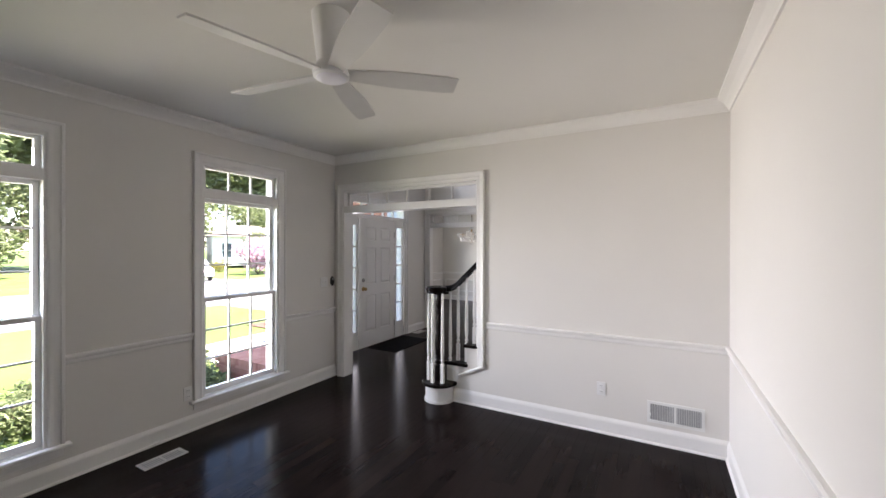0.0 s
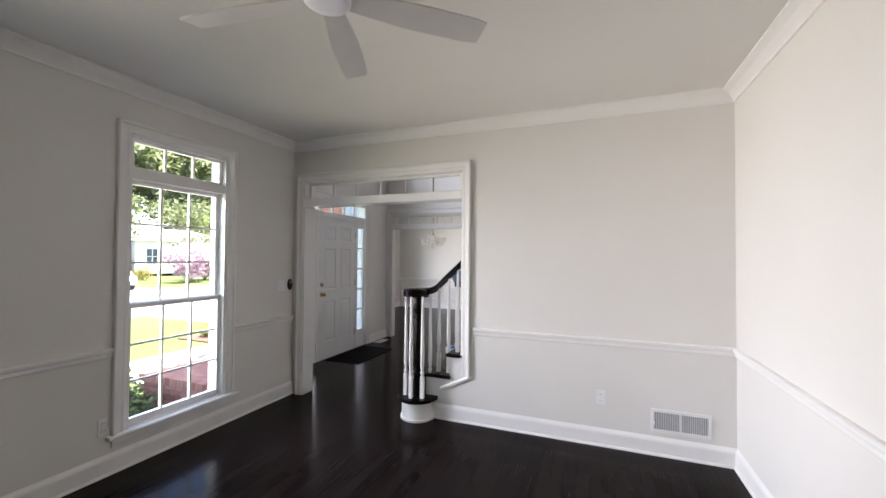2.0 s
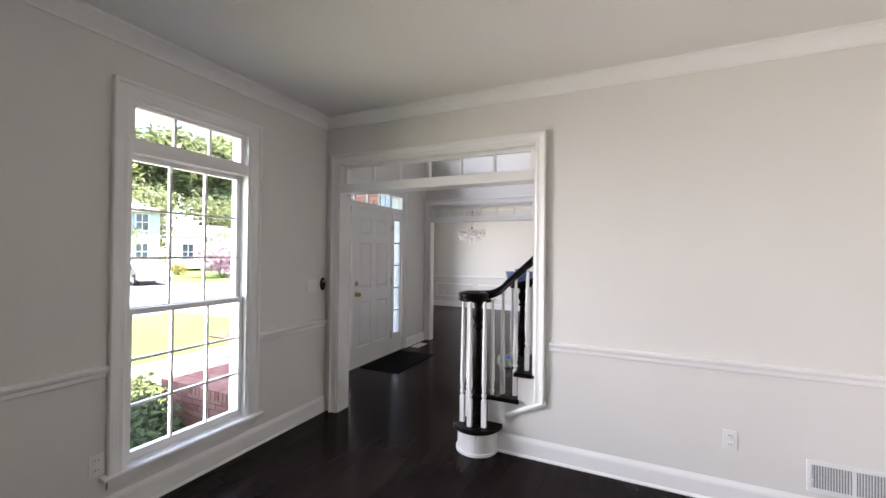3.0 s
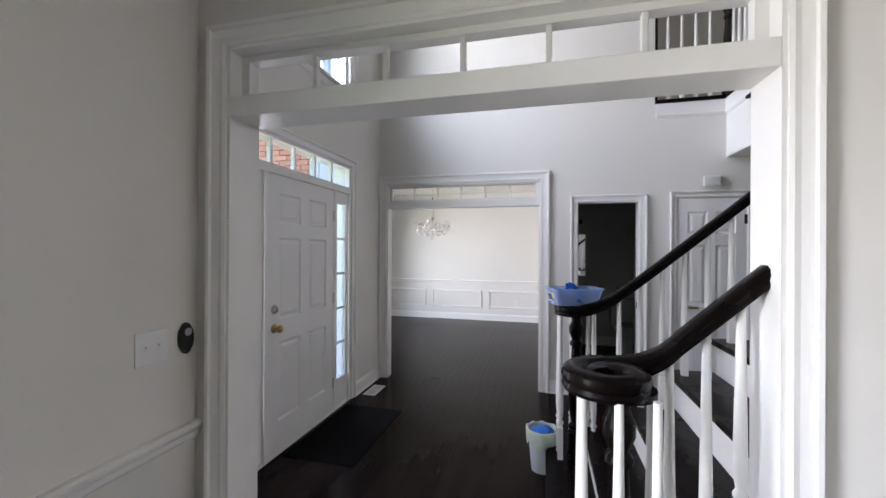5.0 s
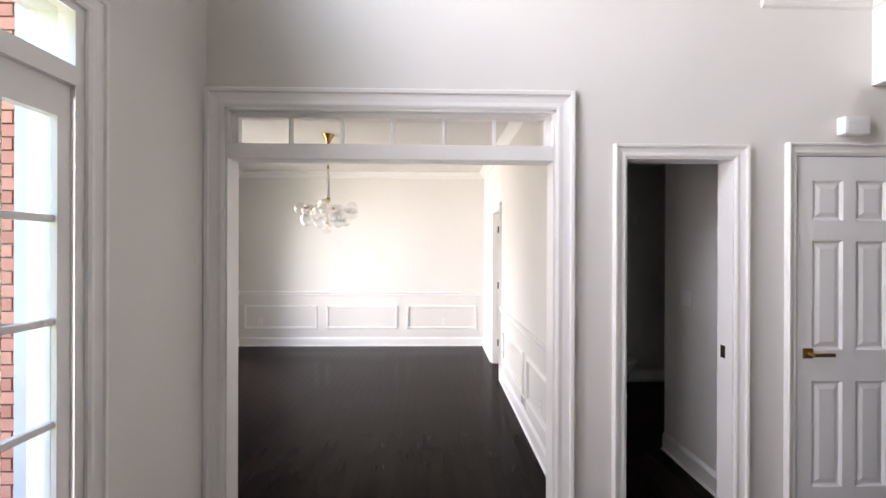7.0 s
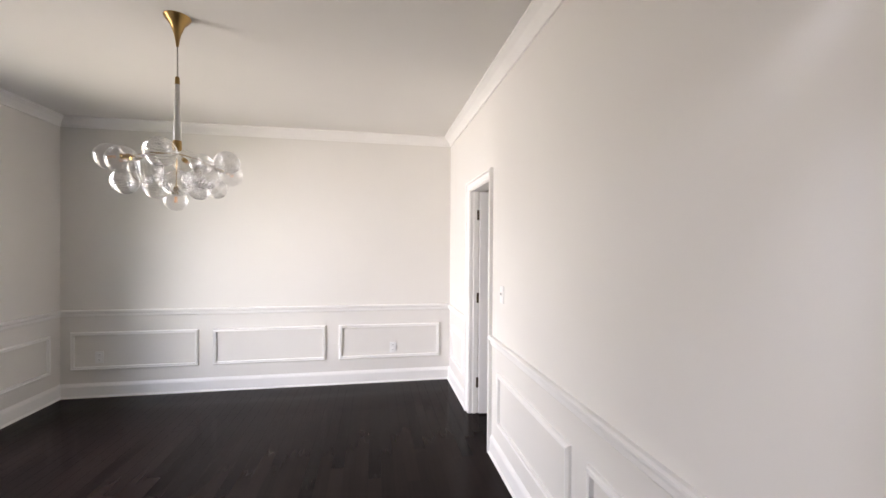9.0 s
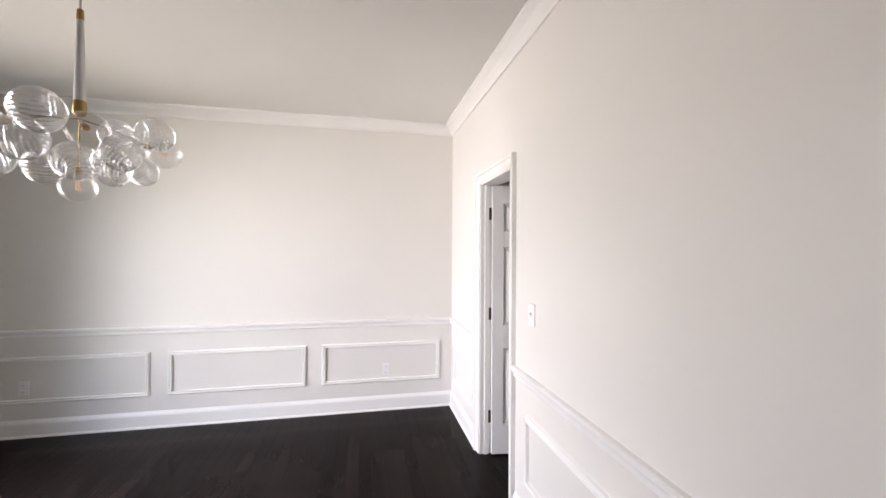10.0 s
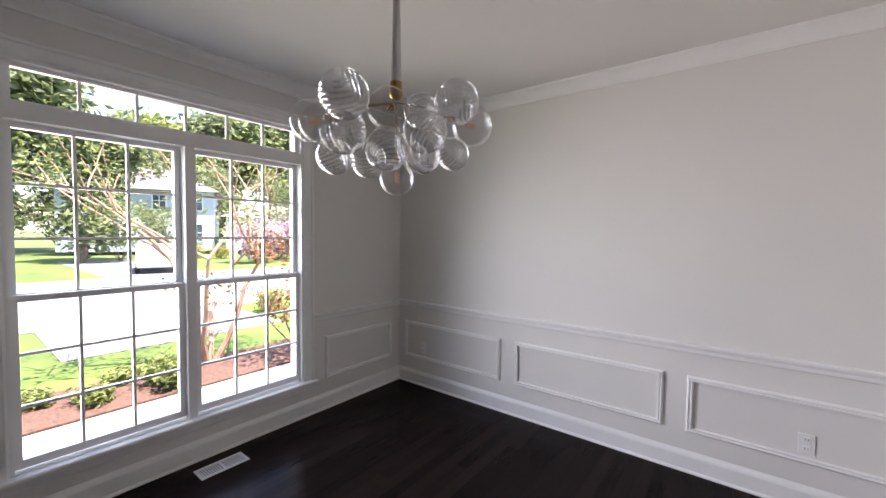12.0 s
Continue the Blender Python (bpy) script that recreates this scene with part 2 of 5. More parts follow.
def casing(name, o, u, n, a0, a1, z0, z1, width=1.0, parent=None, zr=None):
    """A mitred casing round an opening a0..a1 along u, from the origin o, up to z1."""
    o, u, n = Vector(o), Vector(u), Vector(n)
    pr = [(a * width, b) for a, b in CASE_P]
    bm = bmesh.new()
    run(bm, o + u * a0 + Vector((0, 0, z0)), o + u * a0 + Vector((0, 0, z1)), -u, n, pr, 0, 1)
    run(bm, o + u * a1 + Vector((0, 0, z0 if zr is None else zr)), o + u * a1 + Vector((0, 0, z1)), u, n, pr, 0, 1)
    run(bm, o + u * a0 + Vector((0, 0, z1)), o + u * a1 + Vector((0, 0, z1)), (0, 0, 1), n, pr, 1, 1)
    ob = part(name, bm, TRIM, parent)
    if parent is None:
        tagged(ob, "white moulded casing round an opening", "trim", kind="structure")
    return ob


def wall_panel(o, u, n, a0, a1, z0, z1):
    o, u, n, k = Vector(o), Vector(u), Vector(n), Vector((0, 0, 1))
    bm = bmesh.new()
    run(bm, o + u * a0 + k * z0, o + u * a0 + k * z1, u, n, PANEL_P, -1, -1)
    run(bm, o + u * a1 + k * z0, o + u * a1 + k * z1, -u, n, PANEL_P, -1, -1)
    run(bm, o + u * a0 + k * z0, o + u * a1 + k * z0, k, n, PANEL_P, -1, -1)
    run(bm, o + u * a0 + k * z1, o + u * a1 + k * z1, -k, n, PANEL_P, -1, -1)
    tagged(part("panel_moulding", bm, TRIM), "white rectangular wainscot panel moulding on the wall", "trim", "wainscot panels", "structure")


# ---- structure ----
LX, FX, DX = -2.90, -3.47, -5.34          # inner faces of the front walls: living room, foyer, dining room
RX = 1.165                                # living room, right wall
Y1, Y1B = 4.25, 4.405                     # wall between living room and foyer
Y2, Y2B = 7.35, 7.462                     # wall between foyer and dining room
DR, DY = -1.465, 11.445                   # dining room, right and far wall
YB = -1.3                                 # living room, back wall
ZH = 5.5                                  # foyer ceiling
O1 = (-2.76, -0.928)                     # opening to the foyer
O2 = (-3.37, -1.592)                      # opening to the dining room
OTOP, OTOP2 = 2.32, 2.295
UF = 3.05                                 # upper floor

W_LIV = (2.61, 3.405, 0.245, 2.375)
W_LIV1 = (0.795, 1.59, 0.245, 2.375)
W_DIN = (8.62, 10.29, 0.285, 2.43)
FD = (5.1, 6.63, 0.0, 2.37)
W_UP = (5.2, 6.61, 3.08, 4.75)

wall("wall_living_front", "x", LX - 0.2, LX, YB - 0.2, Y1B, -0.6, ZH, (W_LIV, W_LIV1))
wall("wall_living_right", "x", RX, RX + 0.15, YB - 0.2, Y1, -0.1, ZH)
wall("wall_living_back", "y", YB - 0.2, YB, LX, RX, -0.1, ZH)
wall("wall_living_foyer", "y", Y1, Y1B, LX, 1.5, -0.1, ZH, ((*O1, -0.1, OTOP),))
wall("wall_foyer_front", "x", FX - 0.2, FX, Y1B - 0.15, Y2, -0.1, ZH, ((FD[0], FD[1], 0, FD[3]), W_UP))
wall("wall_foyer_return", "y", Y1B - 0.15, Y1B, FX, LX - 0.2, -0.6, ZH)
wall("wall_foyer_dining", "y", Y2, Y2B, DX - 0.2, -0.46, -0.6, ZH, ((*O2, -0.6, OTOP2), (-1.215, -0.6, -0.6, 2.05)))
wall("wall_closet", "y", Y2, Y2B, -0.46, 0.55, -0.1, 2.87, ((-0.272, 0.351, -0.1, 2.075),))
wall("wall_dining_front", "x", DX - 0.2, DX, Y2B, DY, -0.6, ZH, (W_DIN,))
wall("wall_dining_far", "y", DY, DY + 0.15, DX - 0.2, DR + 0.13, -0.6, ZH)
wall("wall_dining_right", "x", DR, DR + 0.13, Y2B, DY, -0.1, CZ + 0.1, ((9.875, 10.5, -0.1, 2.03),))
wall("wall_stair_right", "x", 1.36, 1.5, Y1B, 9.86, -0.1, ZH)
wall("wall_bath_right", "x", -0.47, -0.37, Y2B, 8.22, -0.1, 2.87)
wall("wall_bath_return", "y", 8.12, 8.22, -0.37, 0.45, -0.1, 2.87)
wall("wall_bath_back", "y", 9.76, 9.86, DR + 0.13, 0.55, -0.1, 2.87)
wall("wall_hall_left", "x", 0.45, 0.55, Y2B, 9.76, -0.1, 2.87)
wall("wall_hall_back", "y", 9.45, 9.6, 0.55, 1.36, -0.1, ZH)
wall("wall_upper_hall", "y", 8.75, 8.85, -0.46, 1.36, UF, ZH)
wall("wall_upper_left", "x", -0.56, -0.46, Y2B, 8.75, UF, ZH)
wall("wall_kitchen_far", "x", 1.2, 1.35, 9.86, DY + 0.15, -0.1, CZ)
wall("wall_kitchen_end", "y", DY, DY + 0.15, DR + 0.13, 1.2, -0.1, CZ)


def slab(name, bs, mat, label, category):
    return tagged(part(name, boxes(*bs), mat), label, category, kind="structure")


slab("ceiling_living", [(LX, YB, CZ, RX, Y1, CZ + 0.12)], CEIL, "white painted ceiling with soft window light", "ceiling")
slab("ceiling_dining", [(DX, Y2B, CZ, DR, DY, CZ + 0.12)], CEIL, "white painted dining room ceiling", "ceiling")
slab("ceiling_foyer", [(FX, Y1B, ZH, 1.36, 9.6, ZH + 0.12)], CEIL, "white ceiling of the two-storey foyer", "ceiling")
slab("ceiling_bath", [(DR + 0.13, Y2B, 2.5, 0.45, 9.76, 2.62)], CEIL, "white bathroom ceiling", "ceiling")
slab("ceiling_kitchen", [(DR + 0.13, 9.86, 2.6, 1.2, DY, 2.72)], CEIL, "white ceiling of the side room", "ceiling")
slab("roof", [(LX - 0.2, YB - 0.2, ZH + 0.12, 1.5, Y2, ZH + 0.3), (DX - 0.2, Y2, ZH + 0.12, 1.5, DY + 0.15, ZH + 0.3)], CEIL, "plain roof closing the house", "roof")


def plank_floor(x0, y0, x1, y1):
    bm = bmesh.new()
    rnd = random.Random(5)
    wdt, x = 0.083, x0
    while x < x1 - 1e-4:
        y = y0 - rnd.uniform(0, 1.2)
        xe = min(x + wdt, x1)
        while y < y1:
            ye = min(y + rnd.uniform(0.7, 1.6), y1)
            ys = max(y, y0)
            if ye - ys > 0.02:
                g = 0.0007
                v = [bm.verts.new(p) for p in ((x + g, ys + g, 0), (xe - g, ys + g, 0), (xe - g, ye - g, 0), (x + g, ye - g, 0))]
                bm.faces.new(v)
            y = ye
        x = xe
    return bm


flo = slab("floor", [(LX - 0.2, YB - 0.2, -0.12, 1.5, Y1B, -0.003), (FX - 0.2, Y1B, -0.12, 1.5, Y2, -0.003), (DX - 0.2, Y2, -0.12, 1.5, DY + 0.15, -0.003)], FLOORM, "near-black stained oak floor with a satin sheen", "floor")
for i, r in enumerate(((LX, YB, RX, Y1), (O1[0], Y1, O1[1], Y1B), (FX, Y1B, 1.36, Y2), (-3.49, Y2, 0.55, Y2B), (DX, Y2B, 1.36, DY))):
    b = part("floorboards", plank_floor(*r), FLOORM, flo)
    b["kind"] = "stuff"

# trims of the living room
bw = 0.086
baseboard((LX, YB), (LX, Y1), (1, 0))
baseboard((-1.2, Y1), (RX, Y1), (0, -1))
baseboard((RX, YB), (RX, Y1), (-1, 0))
baseboard((LX, YB), (RX, YB), (0, 1))
chair_rail((LX, YB), (LX, W_LIV1[0] - bw), (1, 0))
chair_rail((LX, W_LIV1[1] + bw), (LX, W_LIV[0] - bw), (1, 0))
chair_rail((LX, W_LIV[1] + bw), (LX, Y1), (1, 0))
chair_rail((O1[1] + 0.11, Y1), (RX, Y1), (0, -1))
chair_rail((RX, YB), (RX, Y1), (-1, 0))
chair_rail((LX, YB), (RX, YB), (0, 1))
for p, q, n in (((LX, YB), (LX, Y1), (1, 0)), ((LX, Y1), (RX, Y1), (0, -1)), ((RX, YB), (RX, Y1), (-1, 0)), ((LX, YB), (RX, YB), (0, 1))):
    crown(p, q, n)
# dining room
baseboard((DX, Y2B), (DX, DY), (1, 0))
baseboard((DX, DY), (DR, DY), (0, -1))
baseboard((DR, Y2B), (DR, 9.809), (-1, 0))
baseboard((DR, 10.567), (DR, DY), (-1, 0))
baseboard((DX, Y2B), (O2[0] - 0.1, Y2B), (0, 1))
chair_rail((DX, Y2B), (DX, W_DIN[0] - bw), (1, 0))
chair_rail((DX, W_DIN[1] + bw), (DX, DY), (1, 0))
chair_rail((DX, DY), (DR, DY), (0, -1))
chair_rail((DR, Y2B), (DR, 9.809), (-1, 0))
chair_rail((DR, 10.567), (DR, DY), (-1, 0))
chair_rail((DX, Y2B), (O2[0] - 0.1, Y2B), (0, 1))
for p, q, n in (((DX, Y2B), (DX, DY), (1, 0)), ((DX, DY), (DR, DY), (0, -1)), ((DR, Y2B), (DR, DY), (-1, 0)), ((DX, Y2B), (DR, Y2B), (0, 1))):
    crown(p, q, n)
for a, b in ((-5.25, -4.10), (-3.967, -2.835), (-2.70, -1.586)):
    wall_panel((0, DY, 0), (1, 0, 0), (0, -1, 0), a, b, 0.268, 0.645)
wall_panel((DX, 0, 0), (0, 1, 0), (1, 0, 0), 10.5, 11.32, 0.268, 0.645)
wall_panel((DX, 0, 0), (0, 1, 0), (1, 0, 0), 7.6, 8.42, 0.268, 0.645)
for a, b in ((7.52, 8.49), (8.63, 9.65), (10.70, 11.31)):
    wall_panel((DR, 0, 0), (0, 1, 0), (-1, 0, 0), a, b, 0.268, 0.645)
wall_panel((0, Y2B, 0), (1, 0, 0), (0, 1, 0), -5.2, -3.6, 0.268, 0.645)
# foyer
baseboard((FX, Y1B), (FX, FD[0] - bw), (1, 0))
baseboard((FX, FD[1] + 0.05), (FX, Y2), (1, 0))
baseboard((O2[1] + 0.1, Y2), (-1.285, Y2), (0, -1))
baseboard((-0.53, Y2), (-0.345, Y2), (0, -1))
baseboard((0.425, Y2), (0.55, Y2), (0, -1))
baseboard((0.55, Y2), (0.55, 9.45), (1, 0))
baseboard((0.55, 9.45), (1.36, 9.45), (0, -1))
baseboard((-0.47, Y2B), (-0.47, 8.22), (-1, 0))
baseboard((-1.335, 9.76), (0.45, 9.76), (0, -1))


def transom_opening(name, x0, x1, ya, yb, label, foot=0.0, cfoot=0.0, top=OTOP, case=1.16):
    """A cased opening in a wall across y, with a six-light transom over its header."""
    th = tagged(new(name), label, "opening", kind="structure")
    w = 0.014
    h, hb, ht = top - 0.275, top - 0.195, top - 0.014
    bm = boxes((x0 - 0.001, ya - 0.004, 0, x0 + w, yb + 0.004, top), (x1 - w, ya - 0.004, foot, x1 + 0.001, yb + 0.004, top), (x0, ya - 0.004, top - w, x1, yb + 0.004, top + 0.001))
    part("jamb", bm, TRIM, th)
    part("header", boxes((x0 + w, ya - 0.006, h, x1 - w, yb + 0.006, hb), bevel=0.004), TRIM, th)
    ym = (ya + yb) / 2
    part("transom_frame", boxes((x0 + w, ym - 0.02, hb, x0 + 0.05, ym + 0.02, ht), (x1 - 0.05, ym - 0.02, hb, x1 - w, ym + 0.02, ht), (x0 + 0.05, ym - 0.02, ht - 0.026, x1 - 0.05, ym + 0.02, ht), (x0 + 0.05, ym - 0.02, hb, x1 - 0.05, ym + 0.02, hb + 0.013)), TRIM, th)
    a, b = x0 + 0.05, x1 - 0.05
    st = (b - a) / 6
    for i in range(1, 6):
        part("muntin", boxes((a + i * st - 0.01, ym - 0.014, hb + 0.013, a + i * st + 0.01, ym + 0.014, ht - 0.026), bevel=0.004), TRIM, th)
    for i in range(6):
        p = part("pane", boxes((a + i * st + 0.008, ym - 0.002, hb + 0.011, a + (i + 1) * st - 0.008, ym + 0.002, ht - 0.024)), CLEAR, th)
        p.visible_shadow = False
    casing("casing", (0, ya, 0), (1, 0, 0), (0, -1, 0), x0, x1, 0.0, top, case, th, cfoot)
    casing("casing", (0, yb, 0), (1, 0, 0), (0, 1, 0), x0, x1, 0.0, top, case, th, foot + 0.03 if foot else 0.0)
    return th


transom_opening("opening_1", *O1, Y1, Y1B, "wide white cased opening with a glazed six-light transom", 0.6, 0.41, case=0.88)
transom_opening("opening_2", *O2, Y2, Y2B, "wide white cased opening to the dining room with glazed transom", top=OTOP2)


# ---- windows ----
def window(name, x, units, zb, zm, zt, tz0, tz1, lights, hole, label):
    """A double-hung window in a wall across x (room on +x): units of glass y0..y1, transom over them."""
    th = tagged(new(name), label, "window", kind="structure")
    y0, y1, h0, h1 = hole
    d = 0.13
    part("window_frame", boxes((x - d, y0, h0, x + 0.002, y0 + 0.018, h1), (x - d, y1 - 0.018, h0, x + 0.002, y1, h1), (x - d, y0 + 0.018, h1 - 0.018, x + 0.002, y1 - 0.018, h1), (x - d, y0 + 0.018, h0, x + 0.002, y1 - 0.018, h0 + 0.02), (x - d, y0 + 0.018, zt + 0.03, x - 0.002, y1 - 0.018, tz0 - 0.02)), TRIM, th)
    for (a, b), (c, e) in zip(units, units[1:]):
        part("mullion", boxes((x - d, b + 0.036, h0 + 0.02, x + 0.006, c - 0.036, zt + 0.03), bevel=0.004), TRIM, th)

    def sash(nm, xc, a, b, z0, z1, rows, cols, rb, rt, rs, mt=0.0075):
        s = part(nm, boxes((xc - 0.02, a - rs, z0 - rb, xc + 0.02, a, z1 + rt), (xc - 0.02, b, z0 - rb, xc + 0.02, b + rs, z1 + rt), (xc - 0.02, a, z0 - rb, xc + 0.02, b, z0), (xc - 0.02, a, z1, xc + 0.02, b, z1 + rt)), TRIM, th)
        for i in range(1, cols):
            y = a + (b - a) * i / cols
            part("muntin", boxes((xc - 0.012, y - mt, z0, xc + 0.012, y + mt, z1)), TRIM, s)
        for i in range(1, rows):
            z = z0 + (z1 - z0) * i / rows
            part("muntin", boxes((xc - 0.0115, a, z - mt, xc + 0.0115, b, z + mt)), TRIM, s)
        for i in range(cols):
            for j in range(rows):
                q = part("pane", boxes((xc - 0.002, a + (b - a) * i / cols + 0.004, z0 + (z1 - z0) * j / rows + 0.004, xc + 0.002, a + (b - a) * (i + 1) / cols - 0.004, z0 + (z1 - z0) * (j + 1) / rows - 0.004)), GLASS, s)
                q.visible_shadow = False

    for a, b in units:
        sash("lower_sash", x - 0.055, a, b, zb, zm - 0.02, 3, 3, 0.045, 0.034, 0.034)
        sash("upper_sash", x - 0.098, a, b, zm + 0.02, zt, 3, 3, 0.034, 0.03, 0.034)
    sash("transom_sash", x - 0.06, units[0][0], units[-1][1], tz0, tz1, 1, lights, 0.02, 0.025, 0.034)
    casing("casing", (x, 0, 0), (0, 1, 0), (1, 0, 0), y0, y1, h0 + 0.018, h1, 1.0, th)
    bm = bmesh.new()
    run(bm, (x, y0 - 0.115, h0 - 0.008), (x, y1 + 0.115, h0 - 0.008), (0, 0, 1), (1, 0, 0), [(0, -0.05), (0, 0.05), (0.006, 0.056), (0.018, 0.056), (0.025, 0.05), (0.025, -0.05)])
    run(bm, (x, y0 - 0.08, h0 - 0.07), (x, y1 + 0.08, h0 - 0.07), (0, 0, 1), (1, 0, 0), [(0, 0), (0.004, 0.012), (0.04, 0.018), (0.062, 0.018), (0.062, 0)])
    part("window_sill", bm, TRIM, th)
    return th


window("window_1", LX, [(0.845, 1.54)], 0.315, 1.135, 2.03, 2.155, 2.335, 3, W_LIV1, "tall white double-hung window with divided panes and transom")
window("window_2", LX, [(2.66, 3.355)], 0.315, 1.135, 2.03, 2.155, 2.335, 3, W_LIV, "tall white double-hung window with divided panes and transom")
window("window_3", DX, [(8.67, 9.39), (9.52, 10.24)], 0.36, 1.21, 2.09, 2.225, 2.39, 6, W_DIN, "wide white twin double-hung window with divided transom")
window("window_4", FX, [(5.25, 5.87), (5.97, 6.56)], 3.145, 3.95, 4.5, 4.6, 4.7, 4, W_UP, "white window high over the front door")


# ---- doors ----
def panel_door(name, w, h, th, mat, parent=None):
    """A six-panel leaf: width along x from 0, thickness along y round 0, standing on z 0."""
    bm = bmesh.new()
    st, mid = 0.115 * w / 0.81, 0.1 * w / 0.81
    xs = [(st, (w - mid) / 2), ((w + mid) / 2, w - st)]
    k = h / 2.03
    zs = [(0.22 * k, 0.80 * k), (0.97 * k, 1.57 * k), (1.68 * k, 1.90 * k)]
    t = th / 2
    zc = [0, *[z for p in zs for z in p], h]
    box(bm, 0, -t, 0, st, t, h)
    box(bm, w - st, -t, 0, w, t, h)
    box(bm, xs[0][1], -t, 0, xs[1][0], t, h)
    for a, b in xs:
        for i in range(0, 7, 2):
            box(bm, a, -t, zc[i], b, t, zc[i + 1])
        for z0, z1 in zs:
            for s in (-1, 1):
                r = [(0, t), (0.012, t - 0.011), (0.022, t - 0.011), (0.045, t - 0.003)]
                loops = [[bm.verts.new((x, s * y, z)) for x, z in ((a + i, z0 + i), (b - i, z0 + i), (b - i, z1 - i), (a + i, z1 - i))] for i, y in r]
                for l0, l1 in zip(loops, loops[1:]):
                    for j in range(4):
                        bm.faces.new((l0[j], l0[(j + 1) % 4], l1[(j + 1) % 4], l1[j]))
                bm.faces.new(loops[-1])
    return part(name, bm, mat, parent)


def knob(parent, x, y, z, s, mat, r=0.028, name="door_knob"):
    bm = bmesh.new()
    lathe(bm, [(0.034, 0), (0.034, 0.006), (0.028, 0.01), (0.012, 0.012), (0.011, 0.03), (0.02, 0.036), (r, 0.046), (r, 0.056), (0.02, 0.066), (0.008, 0.069)], seg=20)
    bmesh.ops.transform(bm, matrix=pose(x, y, z, -90 * s), verts=bm.verts[:])
    return part(name, bm, mat, parent, smooth=True)


def hinge(parent, x, y, z, mat, h=0.09):
    bm = boxes((x - 0.016, y - 0.003, z - h / 2, x + 0.016, y + 0.003, z + h / 2))
    lathe(bm, [(0.007, -h / 2), (0.007, h / 2)], x, y, z, 8)
    return part("hinge", bm, mat, parent)


# front door with sidelights and transom
fd = thing("door_1", "white six-panel front door with sidelights and transom", "door", kind="structure")
part("door_frame", boxes((FX - 0.13, 5.1, 0, FX - 0.003, 5.135, 2.37), (FX - 0.13, 6.595, 0, FX - 0.003, 6.63, 2.37), (FX - 0.13, 5.135, 2.345, FX - 0.003, 6.595, 2.37), (FX - 0.13, 5.135, 2.09, FX + 0.004, 6.595, 2.155), (FX - 0.13, 5.35, 0, FX - 0.001, 5.382, 2.09), (FX - 0.13, 6.308, 0, FX - 0.001, 6.34, 2.09), (FX - 0.13, 5.135, 0, FX - 0.01, 6.595, 0.02)), TRIM, fd)
for a, b in ((5.135, 5.35), (6.34, 6.595)):
    g0, g1 = a + 0.045, b - 0.045
    part("sidelight_frame", boxes((FX - 0.06, a, 0.02, FX - 0.02, g0, 2.09), (FX - 0.06, g1, 0.02, FX - 0.02, b, 2.09), (FX - 0.06, g0, 0.02, FX - 0.02, g1, 0.28), (FX - 0.06, g0, 1.975, FX - 0.02, g1, 2.09)), TRIM, fd)
    for i in range(5):
        z0, z1 = 0.28 + 1.695 * i / 5, 0.28 + 1.695 * (i + 1) / 5
        if i:
            part("muntin", boxes((FX - 0.054, g0, z0 - 0.012, FX - 0.026, g1, z0 + 0.012), bevel=0.004), TRIM, fd)
        q = part("pane", boxes((FX - 0.042, g0, z0, FX - 0.038, g1, z1)), GLASS, fd)
        q.visible_shadow = False
for i in range(5):
    a, b = 5.16 + 1.41 * i / 5, 5.16 + 1.41 * (i + 1) / 5
    if i:
        part("muntin", boxes((FX - 0.054, a - 0.014, 2.155, FX - 0.022, a + 0.014, 2.345)), TRIM, fd)
    q = part("pane", boxes((FX - 0.042, a, 2.157, FX - 0.038, b, 2.343)), GLASS, fd)
    q.visible_shadow = False
casing("casing", (FX, 0, 0), (0, 1, 0), (1, 0, 0), FD[0], FD[1], 0, FD[3], 0.8, fd)
leaf = panel_door("door_leaf", 0.918, 2.06, 0.044, DOORM, fd)
leaf.matrix_world = pose(FX - 0.03, 5.386, 0.024, 0, 0, 90)
knob(leaf, 0.075, -0.022, 0.925, -1, BRASS)
bm = bmesh.new()
lathe(bm, [(0.033, 0), (0.033, 0.008), (0.026, 0.016), (0.024, 0.018), (0.02, 0.02)])
box(bm, -0.004, -0.017, 0.02, 0.004, 0.017, 0.034)
bmesh.ops.transform(bm, matrix=pose(0.075, -0.022, 1.065, 90), verts=bm.verts[:])
part("deadbolt", bm, STEEL, leaf, smooth=True)
for z in (0.25, 1.05, 1.82):
    hinge(leaf, 0.918, -0.022, z, STEEL, 0.1)
for z in (0.925, 1.065):
    part("strike_plate", boxes((-0.0045, -0.023, z - 0.035, 0.0, 0.0, z + 0.035)), DARKMETAL, leaf)

# closet door
cd = thing("door_2", "closed white six-panel closet door with brass lever", "door", kind="structure")
part("door_frame", boxes((-0.272, Y2 - 0.003, 0, -0.255, Y2B, 2.075), (0.334, Y2 - 0.003, 0, 0.351, Y2B, 2.075), (-0.255, Y2 - 0.003, 2.06, 0.334, Y2B, 2.075)), TRIM, cd)
casing("casing", (0, Y2, 0), (1, 0, 0), (0, -1, 0), -0.265, 0.344, 0, 2.068, 0.7, cd)
leaf = panel_door("door_leaf", 0.585, 2.04, 0.036, DOORM, cd)
leaf.matrix_world = pose(-0.253, Y2 + 0.016, 0.015)
for z in (0.3, 1.05, 1.83):
    hinge(leaf, 0.588, -0.02, z, DARKMETAL)
bm = boxes((0.03, -0.026, 0.93, 0.085, -0.018, 0.985), (0.05, -0.06, 0.95, 0.066, -0.026, 0.966), (0.05, -0.066, 0.948, 0.17, -0.054, 0.968), bevel=0.003)
